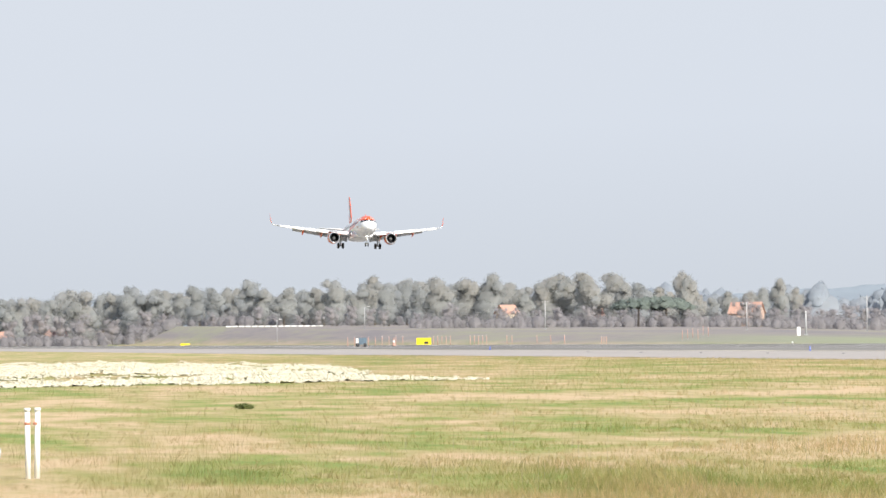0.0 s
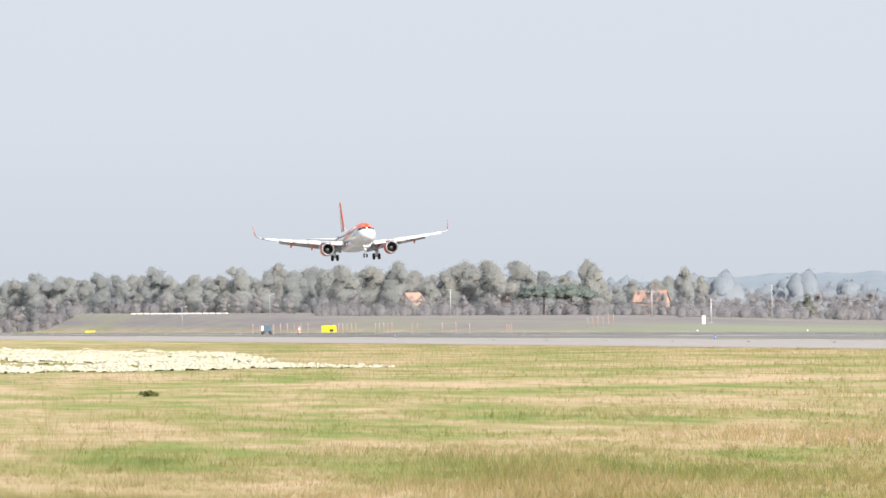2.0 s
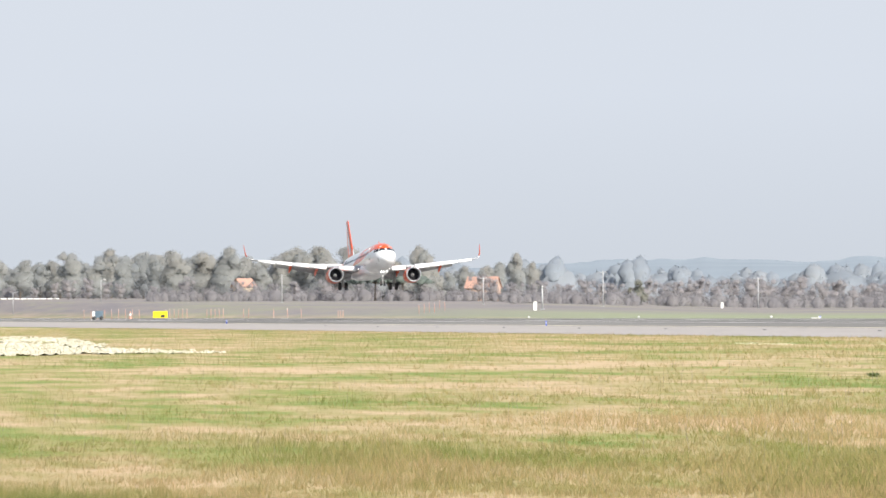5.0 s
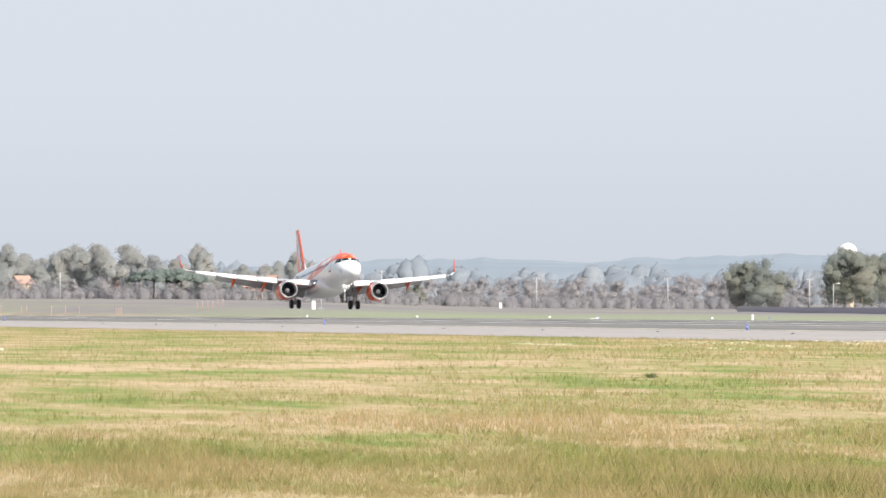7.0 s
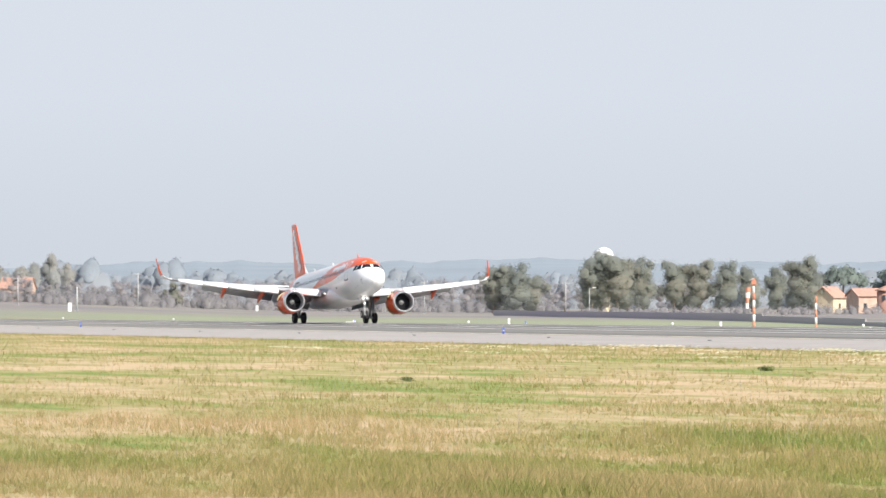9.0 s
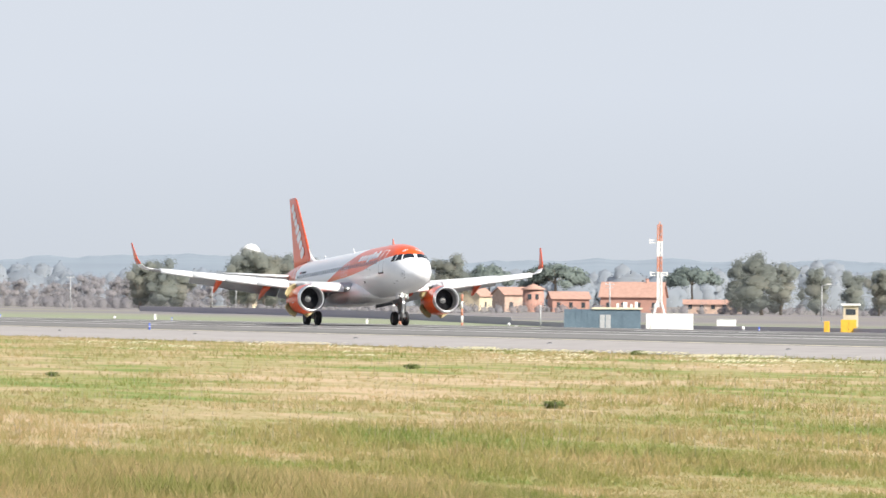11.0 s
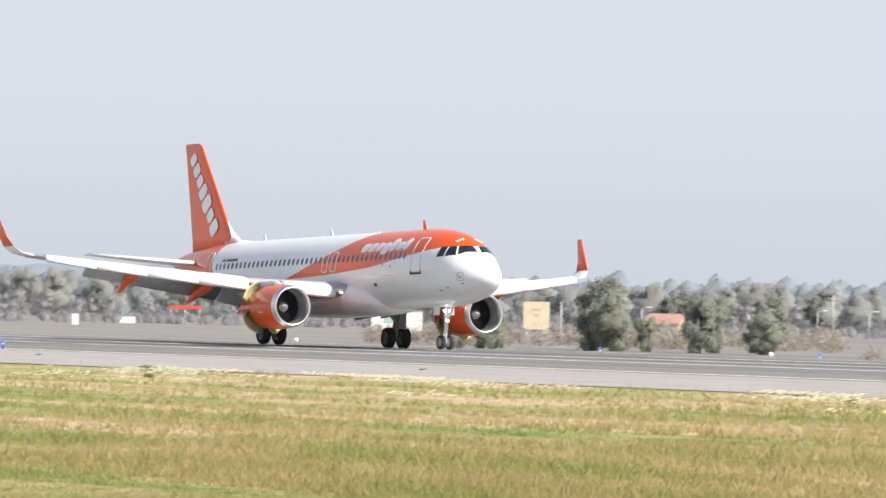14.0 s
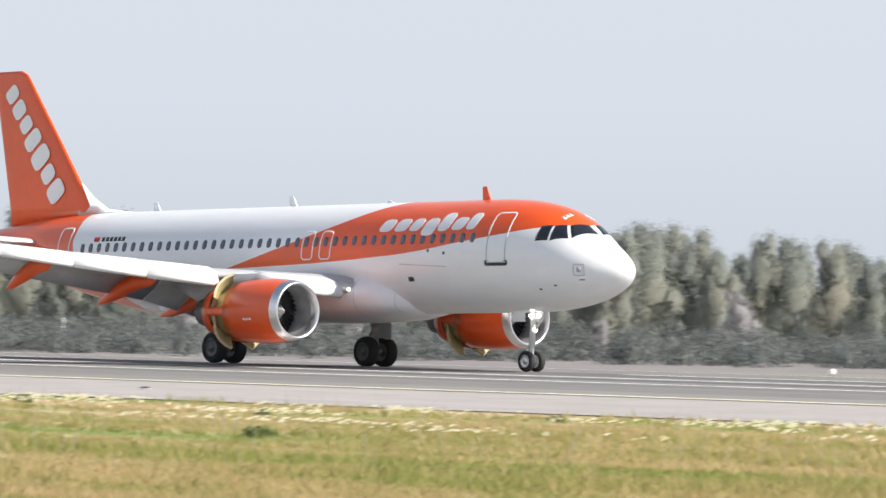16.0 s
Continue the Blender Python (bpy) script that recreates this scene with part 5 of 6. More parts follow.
def build_edge_lamp(x, y):
    ob = thing("runway_lamp", "small white runway edge lamp on a stub", "lamp", "white edge lamps")
    part("stub", rods(((0, 0, 0), (0, 0, 0.16), 0.07, 0.06)), M_GALV, ob)
    part("dome", lathe([(0.15, 0.13), (0.26, 0.14), (0.34, 0.10), (0.38, 0.02)], 14, "z"), M_WHITEFLAT, ob, "white glass dome")
    ob.location = (x, y, land(x, y))


def build_bands(h, n, rad0, rad1, ob, x=0.0, y=0.0):
    for k in range(n):
        z0, z1 = h * k / n, h * (k + 1) / n
        part("band", rods(((x, y, z0), (x, y, z1), rad0 + (rad1 - rad0) * k / n, rad0 + (rad1 - rad0) * (k + 1) / n)), M_REDPAINT if (n - k) % 2 else M_WHITEFLAT, ob, "red band" if (n - k) % 2 else "white band")


def build_mast():
    """Red and white aerial mast on splayed legs, with short aerial arms."""
    ob = thing("aerial_mast", "red and white banded aerial mast on splayed legs", "mast")
    h = 10.8
    for k, (z0, z1) in enumerate(((2.4, 6.0), (6.0, 7.55), (7.55, 9.1), (9.1, h))):
        bm = bmesh.new()
        for sx in (-1, 1):
            for sy in (-1, 1):
                rod(bm, (sx * 0.22, sy * 0.22, z0), (sx * 0.2, sy * 0.2, z1), 0.07, n=6)
        for q in range(3):
            za, zb = z0 + (z1 - z0) * q / 3, z0 + (z1 - z0) * (q + 1) / 3
            for sy in (-1, 1):
                rod(bm, (-0.22, sy * 0.22, za), (0.22, sy * 0.22, zb), 0.05, n=5)
                rod(bm, (sy * 0.22, 0.22, za), (sy * 0.22, -0.22, zb), 0.05, n=5)
        box(bm, -0.09, 0.09, -0.09, 0.09, z0, z1)
        part("mast_section", bm, M_REDPAINT if k % 2 else M_WHITEFLAT, ob, "red section" if k % 2 else "white section", smooth=False)
    for sx in (-1, 1):
        for sy in (-1, 1):
            part("leg", rods(((sx * 1.0, sy * 1.0, 0), (sx * 0.2, sy * 0.2, 3.0), 0.10, 0.08)), M_WHITEFLAT, ob)
    for z, x0, x1 in ((5.6, -0.95, 0.85), (8.9, -1.05, -0.1)):
        part("aerial_arm", boxes((x0, x1, -0.06, 0.06, z, z + 0.1), (x0, x1, -0.06, 0.06, z + 0.28, z + 0.36), (x0, x0 + 0.12, -0.2, 0.2, z - 0.05, z + 0.42), (x1 - 0.12, x1, -0.2, 0.2, z - 0.05, z + 0.42)), M_WHITEFLAT, ob, "white aerial bracket", smooth=False)
    part("beacon", rods(((0, 0, h), (0, 0, h + 0.3), 0.08, 0.05)), M_REDPAINT, ob)
    stand(ob, 69.57, 600)


def build_windsock():
    ob = thing("windsock", "red and white windsock hanging slack on a banded pole", "windsock")
    build_bands(5.2, 7, 0.16, 0.12, ob)
    part("hoop_arm", rods(((0, 0, 5.2), (-0.5, 0, 5.0), 0.05)), M_GALV, ob)
    part("platform", boxes((-0.4, 0.4, -0.3, 0.3, 4.6, 4.66), (-0.24, 0.24, -0.2, 0.2, 4.66, 5.0)), M_REDPAINT, ob, "red box at the top", smooth=False)
    for k in range(4):
        z = 4.3 - 0.55 * k
        part("sock_ring", lathe([(z, 0.27 - 0.03 * k), (z - 0.55, 0.24 - 0.03 * k)], 14, "z", (-0.6 - 0.03 * k, 0, 0)), M_REDPAINT if k % 2 == 0 else M_WHITEFLAT, ob, "slack cloth ring")
    stand(ob, 72.08, 610)


def build_cabin():
    """Long instrument cabin beside the mast: dark cladding, one white half, plant on its roof."""
    ob = thing("instrument_cabin", "long blue-grey clad equipment cabin with a flat roof", "cabin")
    part("body", boxes((-6.3, 1.6, -1.3, 1.3, -0.2, 2.15)), M_CABINBLUE, ob, smooth=False)
    for k in range(13):
        part("cladding_rib", boxes((-6.3 + 0.6 * k, -6.22 + 0.6 * k, -1.34, -1.30, 0, 2.1)), M_CABINBLUE, ob, smooth=False)
    part("roof_slab", boxes((-3.4, 1.8, -1.45, 1.45, 2.15, 2.35)), M_YLINE, ob, "pale flat roof edge", smooth=False)
    for x in (-2.6, -2.0):
        part("door", boxes((x, x + 0.5, -1.36, -1.31, 0.1, 1.6)), M_GALV, ob, "grey door", smooth=False)
    for x, w, h in ((-0.9, 0.25, 0.4), (-0.2, 0.4, 0.55), (0.5, 0.25, 0.35), (1.0, 0.3, 0.6), (3.0, 0.3, 0.4)):
        part("roof_unit", boxes((x, x + w, -0.4, 0.4, 2.35, 2.35 + h), bevel=0.02), M_WHITEFLAT, ob, "white roof unit", smooth=False)
    stand(ob, 69.9, 612)
    w = thing("container", "white metal equipment container", "container")
    part("body", boxes((-2.4, 2.4, -1.2, 1.2, 0, 1.75), bevel=0.03), M_WHITEFLAT, w, smooth=False)
    for k in range(9):
        part("corrugation", boxes((-2.2 + 0.53 * k, -2.1 + 0.53 * k, -1.23, -1.2, 0.1, 1.65)), M_WHITEFLAT, w, smooth=False)
    stand(w, 69.47, 604)
    s = thing("container", "small white metal switch box", "container")
    part("body", boxes((-1.0, 1.0, -0.6, 0.6, 0.1, 1.2), bevel=0.03), M_WHITEFLAT, s, smooth=False)
    part("lid", boxes((-1.05, 1.05, -0.65, 0.65, 1.2, 1.27)), M_GALV, s, smooth=False)
    stand(s, 68.92, 610)


def build_signs():
    y = thing("taxi_sign", "bright yellow airfield sign panel with dark marks", "sign")
    part("panel", boxes((-1.4, 1.4, -0.1, 0.1, 0.15, 1.45), bevel=0.03), M_YELLOW, y, smooth=False)
    part("dark_mark", boxes((0.1, 0.85, -0.115, -0.1, 0.3, 0.75)), M_BLACK, y, smooth=False)
    for x in (-1.0, 1.0):
        part("leg", rods(((x, 0, -0.1), (x, 0, 0.2), 0.05)), M_GALV, y)
    stand(y, 82.33, 1120, dz=0.0)
    y2 = thing("taxi_sign", "low yellow airfield sign panel", "sign")
    part("panel", boxes((-1.7, 1.7, -0.1, 0.1, 0.0, 1.0), bevel=0.03), M_YELLOW, y2, smooth=False)
    stand(y2, 84.64, 2020)
    for az, w, h in ((67.95, 0.55, 1.2), (67.74, 1.5, 1.35)):
        c = thing("cabinet", "amber metal equipment cabinet", "cabinet", "amber cabinets")
        part("body", boxes((-w / 2, w / 2, -0.4, 0.4, 0.05, h), bevel=0.03), M_AMBER, c, smooth=False)
        part("plinth", boxes((-w / 2 - 0.05, w / 2 + 0.05, -0.45, 0.45, -0.2, 0.05)), M_GALV, c, smooth=False)
        part("door_seam", boxes((-0.01, 0.01, -0.415, -0.4, 0.1, h - 0.1)), M_SEAL, c, smooth=False)
        stand(c, az, 570)
    g = thing("guard_hut", "small cream hut with a white flat roof", "hut")
    part("body", boxes((-0.9, 0.9, -0.8, 0.8, 0, 2.6)), M_CREAM, g, smooth=False)
    part("roof", boxes((-1.2, 1.2, -1.1, 1.1, 2.6, 2.85), bevel=0.04), M_WHITEFLAT, g, "white flat roof", smooth=False)
    part("window", boxes((-0.6, 0.6, -0.84, -0.79, 1.5, 2.2)), M_DARKPANE, g, "dark window", smooth=False)
    stand(g, 67.72, 720)
    b = thing("billboard", "cream billboard with a dark mark, standing in reeds", "billboard")
    part("panel", boxes((-1.6, 1.6, -0.12, 0.12, 1.2, 4.6), bevel=0.02), M_CREAM, b, smooth=False)
    part("dark_mark", boxes((-0.55, 0.55, -0.135, -0.12, 3.5, 3.75), (-0.35, 0.35, -0.135, -0.12, 2.8, 3.1)), M_OCHRE, b, smooth=False)
    for x in (-1.1, 1.1):
        part("leg", rods(((x, 0, -0.2), (x, 0, 1.3), 0.1)), M_GALV, b)
    stand(b, 60.62, 720, dz=-0.3)
    wb = thing("white_shed", "white flat-roofed shed with a green pane", "shed")
    part("body", boxes((-3.1, 3.1, -1.5, 1.5, 0.6, 3.0)), M_WHITEFLAT, wb, smooth=False)
    part("porch", boxes((-1.9, 0.4, -1.9, -1.5, 0, 1.5)), M_WHITEFLAT, wb, smooth=False)
    part("pane", boxes((-1.6, 0.2, -1.55, -1.49, 1.3, 2.9)), plain("green_glass", (0.32, 0.48, 0.44), None, 0.2), wb, "pale green glazing", smooth=False)
    part("roof", boxes((-3.2, 3.2, -1.6, 1.6, 3.0, 3.12)), M_GALV, wb, smooth=False)
    stand(wb, 61.97, 720, dz=-0.2)
    r = thing("canopy", "flat red canopy on thin legs", "canopy")
    part("roof", boxes((-2.6, 2.6, -1.2, 1.2, 2.4, 2.9), bevel=0.04), plain("bright_red_panel", (0.75, 0.09, 0.05), None, 0.5), r, "red roof", smooth=False)
    for x in (-2.3, 0.0, 2.3):
        part("leg", rods(((x, -1, -0.2), (x, -1, 2.4), 0.08)), M_GALV, r)
    stand(r, 64.02, 960)
    for az, rr, w, h in ((65.08, 820, 0.9, 1.5), (64.6, 930, 3.2, 1.0), (63.3, 900, 2.2, 0.9), (76.89, 1500, 0.7, 1.7), (78.70, 1150, 0.7, 1.7), (76.0, 800, 0.8, 0.5), (75.95, 770, 0.35, 0.5), (74.45, 780, 0.3, 0.9), (72.4, 640, 0.25, 0.9), (66.9, 515, 0.35, 0.7), (70.95, 590, 0.3, 0.5)):
        m = thing("white_box", "small white equipment box on the grass", "box", "white boxes")
        part("body", boxes((-w / 2, w / 2, -0.3, 0.3, 0.0, h), bevel=0.02), M_WHITEFLAT, m, smooth=False)
        part("lid", boxes((-w / 2 - 0.04, w / 2 + 0.04, -0.34, 0.34, h, h + 0.05)), M_GALV, m, smooth=False)
        stand(m, az, rr)
    h = thing("hut", "low cream hut with a white roof behind the runway", "hut")
    part("body", boxes((-1.15, 1.15, -0.9, 0.9, -0.2, 0.75)), M_CREAM, h, smooth=False)
    part("roof", boxes((-1.25, 1.25, -1.0, 1.0, 0.75, 0.92)), M_WHITEFLAT, h, smooth=False)
    stand(h, 56.02, 470)


def build_fittings():
    # farm and houses
    build_house(70.45, 1420, 9.0, 7.0, 3.2, 4.7, M_BRICKRED, M_ROOF, "red plastered farmhouse wing with a terracotta roof", 10)
    build_house(71.0, 1440, 7.0, 7.0, 4.2, 5.8, M_OCHRE, M_ROOF, "ochre farmhouse with a terracotta roof", 25, 2)
    build_house(69.82, 1400, 14.5, 9.0, 3.8, 7.0, M_BRICKRED, M_ROOF, "long red farmhouse with a hipped terracotta roof", -8, 4, True)
    build_house(71.35, 1500, 6.5, 6.0, 4.0, 6.4, M_CREAM, M_ROOF, "cream gabled house with a terracotta roof", 60, 1)
    build_house(69.05, 1350, 13.0, 5.0, 2.2, 3.0, M_OCHRE, M_ROOF, "low ochre farm shed", 0, 5, name="farm_shed")
    build_house(79.2, 1885, 9.5, 8.0, 4.2, 7.4, M_OCHRE, M_ROOF, "ochre house with a steep terracotta roof among trees", -15, 3)
    build_house(80.7, 1915, 6.5, 6.0, 3.6, 5.6, M_OCHRE, M_ROOF, "small ochre house half hidden by trees", 12, 2)
    build_house(81.52, 1960, 5.5, 6.0, 4.6, 7.0, M_CREAM, M_ROOF, "cream two-storey house among eucalyptus", 35, 2)
    build_house(85.9, 2470, 9.0, 7.0, 4.0, 6.8, M_CREAM, M_ROOF, "cream house with a terracotta roof", 15, 3)
    build_house(86.4, 2480, 8.0, 7.0, 3.6, 6.0, M_OCHRE, M_ROOF, "ochre house with a terracotta roof", -10, 3)
    build_house(59.35, 1000, 5.6, 6.0, 1.6, 3.1, M_OCHRE, M_ROOF, "low house with a terracotta roof behind trees", -20, 2)
    build_house(62.98, 1000, 6.0, 5.0, 3.2, 4.4, M_CREAM, M_CREAM, "pale yellow house among bare trees", 10, 2)
    tw = thing("round_tower", "round red brick tower with a conical tiled roof", "tower")
    part("drum", lathe([(-0.4, 2.5), (5.4, 2.5), (5.4, 2.3)], 28, "z"), M_BRICKRED, tw)
    part("roof", lathe([(5.3, 3.0), (5.45, 3.0), (6.7, 0.05)], 28, "z"), M_ROOF, tw, "conical tiled roof")
    for a in (-110, -70):
        part("window", boxes((2.5 * math.cos(radians(a)) - 0.4, 2.5 * math.cos(radians(a)) + 0.4, 2.5 * math.sin(radians(a)) - 0.12, 2.5 * math.sin(radians(a)) + 0.3, 3.0, 4.2)), M_DARKPANE, tw, smooth=False)
    stand(tw, 70.79, 1400)
    dome = thing("radar_dome", "white radar dome above the trees", "radar dome")
    part("shell", lathe([(15.0, 2.4), (16.2, 3.0), (17.6, 3.05), (18.9, 2.5), (19.8, 1.5), (20.2, 0.05)], 28, "z"), M_WHITEFLAT, dome, "white dome")
    part("tower", lathe([(-0.5, 2.0), (15.0, 2.0), (15.05, 2.6), (15.3, 2.6)], 20, "z"), M_CREAM, dome)
    stand(dome, 73.53, 1850)
    build_mast()
    build_windsock()
    build_cabin()
    build_signs()
    pole = thing("banded_pole", "slim white and red banded pole beside the runway", "pole")
    build_bands(3.6, 5, 0.13, 0.10, pole)
    stand(pole, 71.48, 600)
    for az, r, h in ((78.04, 1500, 9.0), (76.54, 1500, 8.3), (75.27, 1500, 8.4), (73.9, 1450, 8.0), (81.15, 1650, 8.0), (79.2, 1500, 7.0), (59.0, 950, 6.0), (57.75, 900, 6.5), (63.4, 800, 6.0), (70.05, 1200, 6.5)):
        build_post(az, r, h, 0.16, M_GALV, "grey utility pole with crossbars", "utility_pole", "pole", "cross", "utility poles")
    for az, r, h in ((61.5, 850, 5.0), (68.0, 900, 5.5), (59.6, 900, 4.0), (58.4, 900, 4.0), (57.9, 900, 4.0), (57.4, 900, 4.0), (82.9, 1750, 6.5), (83.75, 1800, 6.5), (73.67, 1300, 6.0)):
        build_post(az, r, h, 0.11, M_GALV, "grey street lamp post with a white head", "lamp_post", "lamp", "lamp", "lamp posts")
    for az, r, h in ((78.63, 1200, 4.6), (66.72, 520, 2.6), (51.0, 380, 2.1), (56.73, 430, 1.8), (60.38, 520, 3.8), (58.57, 500, 3.0), (70.72, 640, 2.4), (47.0, 420, 2.0)):
        build_post(az, r, h, 0.09 if r < 700 else 0.2, M_GALV, "pale grey metal post behind the runway", "fence_post", "post", "cap", "grey posts")
    rng = np.random.default_rng(11)
    for a0, a1, n in ((82.05, 82.3, 6), (81.70, 81.9, 5), (81.45, 81.55, 2), (80.9, 81.3, 3), (80.55, 80.62, 3), (79.55, 79.85, 6), (82.5, 83.1, 9)):
        for k in range(n):
            build_post(a0 + (a1 - a0) * (k + 0.5) / n, 1150 + rng.uniform(-20, 20), 1.8, 0.065, M_ORANGEPOST, "thin orange and white approach post", "approach_post", "post", "cap", "orange approach posts", 0.0)
    for x in (-801, -580, -422, -260, -164):
        build_marker(x, 117.0, M_BLUE, "blue plastic edge marker on the runway shoulder")
    for x in (-745, -663, -476, -323, -297):
        build_marker(x, 186.5, M_BLUE, "blue plastic edge marker on the far shoulder", 0.5)
    for x in (-900, -820, -740, -660, -580, -520, -460, -408, -350, -290, -230, -170):
        build_edge_lamp(x, 178.8)
    for x in np.arange(-690, -60, 37.0):
        p = thing("drain_cover", "dark low inset lamp fitting in the shoulder", "inset lamp", "inset lamps")
        part("body", lathe([(0.0, 0.15), (0.05, 0.14), (0.07, 0.09), (0.075, 0.01)], 12, "z"), M_SEAL, p)
        part("ring", lathe([(0.0, 0.20), (0.02, 0.19), (0.025, 0.145)], 12, "z"), M_GALV, p)
        p.location = (float(x), 112.5, land(0, 112.5) + 0.002)
    # brown boards behind the far verge, their far half in place of ploughed soil
    fence = thing("board_fence", "long low brown board strip, its far half standing for ploughed soil", "fence")
    pts = [polar(74.6, 1330), polar(73.3, 1100), polar(72.0, 880), polar(71.0, 720), polar(70.2, 640), polar(68.4, 590), polar(66.75, 545)]
    for (x0, y0), (x1, y1) in zip(pts, pts[1:]):
        L = math.hypot(x1 - x0, y1 - y0)
        k = int(L / 3.0)
        for i in range(k):
            xa, ya = x0 + (x1 - x0) * (i + 0.5) / k, y0 + (y1 - y0) * (i + 0.5) / k
            if i == 0 and len(fence.children) == 0:
                bd = part("board", boxes((-1.47, 1.47, -0.05, 0.05, -0.3, 0.75)), M_WALLBROWN, fence, smooth=False)
                base = bd.data
            else:
                bd = new("board", base)
                bd.parent = fence
            bd.location = (xa, ya, land(xa, ya))
            bd.rotation_euler = (0, 0, math.atan2(y1 - y0, x1 - x0))
            bd.scale = (L / k / 3.0, 1, 1.6 if x0 < -900 else 1.2 if x0 < -690 else 0.7)
    # white crowd barriers far down the runway
    for a0, a1, r in ((83.3, 84.25, 2150),):
        bar = thing("barrier", "low white plastic barrier line across the far grass", "barrier", "white barriers")
        n = int((a0 - a1) / -0.06)
        for i in range(n):
            x, y = polar(a0 + (a1 - a0) * (i + 0.5) / n, r)
            seg = part("segment", boxes((-0.95, 0.95, -0.25, 0.25, -0.1, 0.32), (-0.95, 0.95, -0.12, 0.12, 0.32, 0.55 if r < 1900 else 0.4), bevel=0.03), M_WHITEFLAT, bar, smooth=False)
            seg.location, seg.rotation_euler = (x, y, land(x, y)), (0, 0, math.atan2(y, x) - math.pi / 2)
    # two white stakes and a pipe end in the near grass
    for az in (86.175, 86.09):
        s = thing("stake", "white plastic stake in the grass", "stake", "white stakes")
        part("tube", rods(((0, 0, -0.1), (0.03 if az < 86.1 else 0.0, 0, 1.28), 0.055, 0.05), n=12), M_WHITEFLAT, s)
        part("cap", rods(((0.03 if az < 86.1 else 0.0, 0, 1.28), (0.03 if az < 86.1 else 0.0, 0, 1.34), 0.065, 0.06), n=12), M_WHITEFLAT, s)
        part("red_band", rods(((0.0, 0, 1.02), (0.0, 0, 1.07), 0.058), n=12), M_REDPAINT, s, "faded red band")
        stand(s, az, 112)
    pipe = thing("pipe", "grey metal pipe end lying in the grass", "pipe")
    part("tube", lathe([(-2.0, 0.09), (0.9, 0.09), (0.9, 0.075), (0.5, 0.07)], 16, "x", (0, 0, 0.1)), M_GALV, pipe)
    part("collar", lathe([(0.72, 0.09), (0.74, 0.105), (0.86, 0.105), (0.9, 0.09)], 16, "x", (0, 0, 0.1)), M_STEEL, pipe)
    stand(pipe, 86.87, 118, 0, 0.28)
    # broad spread of limestone rubble on the near side, broken up by grass
    azs, rs = np.arange(81.7, 88.2, 0.022), 1.0 / np.linspace(1 / 325.0, 1 / 900.0, 74)
    rng = np.random.default_rng(3)

    def cover(a, r):
        v = (1 / 325.0 - 1 / r) / (1 / 325.0 - 1 / 900.0)
        top = interp(a, [(81.7, 0.10), (82.6, 0.24), (83.2, 0.62), (84.0, 0.72), (85.0, 0.82), (88.2, 0.86)])
        low = interp(a, [(81.7, 0.06), (83.0, 0.03), (88.2, 0.0)])
        isle = math.exp(-((v - 0.30) / 0.13) ** 2) * interp(a, [(83.2, 0.0), (84.3, 0.35), (85.2, 0.95), (86.0, 0.8), (86.8, 0.45), (88.2, 0.75)])
        isle += math.exp(-((v - 0.27) / 0.06) ** 2) * interp(a, [(82.4, 0.9), (83.2, 0.35), (83.8, 0.0)])
        edge = min(1.0, (top - v) / 0.10, (v - low) / 0.06)
        return edge - isle + 0.75 * noise.noise(Vector((a * 3.2, v * 9, 0.0))) + 0.6 * noise.noise(Vector((a * 11.0, v * 26, 4.0))) + 0.35 * noise.noise(Vector((a * 40.0, v * 70, 9.0)))
    vs, fs, n = [], [], len(rs)
    for a in azs:
        for r in rs:
            x, y = polar(float(a) + rng.uniform(-0.008, 0.008), float(r))
            vs.append((x, y, -0.56 + 0.10 * noise.noise(Vector((x * 0.3, y * 0.3, 0))) + 0.06 * rng.uniform(-1, 1)))
    for i in range(len(azs) - 1):
        for k in range(n - 1):
            if cover(float(azs[i]), float(rs[k])) > 0.30:
                fs.append((i * n + k, i * n + k + 1, (i + 1) * n + k + 1, (i + 1) * n + k))
    rubble = part("rubble", (vs, fs), M_CHALK, None, smooth=False)
    tagged(rubble, "broad spread of pale limestone rubble broken by grass", "rubble", kind="stuff")
    # trailer and cone beside the far taxi sign
    tr = thing("trailer", "dark equipment trailer with a white end panel", "trailer")
    part("box_body", boxes((-0.6, 0.9, -0.7, 0.7, 0.4, 1.7), bevel=0.05), M_CABINBLUE, tr, "dark blue-grey box", smooth=False)
    part("end_panel", boxes((-1.1, -0.65, -0.7, 0.7, 0.2, 1.6), bevel=0.04), M_WHITEFLAT, tr, "white end panel", smooth=False)
    for x in (-0.8, 0.6):
        for y in (-0.75, 0.75):
            part("wheel", lathe([(-0.12, 0.05), (-0.12, 0.36), (0.12, 0.36), (0.12, 0.05)], 16, "y", (x, y, 0.36)), M_SEAL, tr)
    stand(tr, 82.93, 1120)
    cone = thing("traffic_cone", "orange and white traffic cone on the far grass", "cone")
    part("foot", boxes((-0.4, 0.4, -0.4, 0.4, 0.0, 0.08)), M_SEAL, cone, smooth=False)
    part("body", lathe([(0.08, 0.34), (0.7, 0.2), (1.5, 0.07), (1.52, 0.01)], 16, "z"), M_ORANGEPOST, cone)
    part("sleeve", lathe([(0.7, 0.215), (1.05, 0.155)], 16, "z"), M_WHITEFLAT, cone, "white sleeve")
    stand(cone, 82.62, 1120)


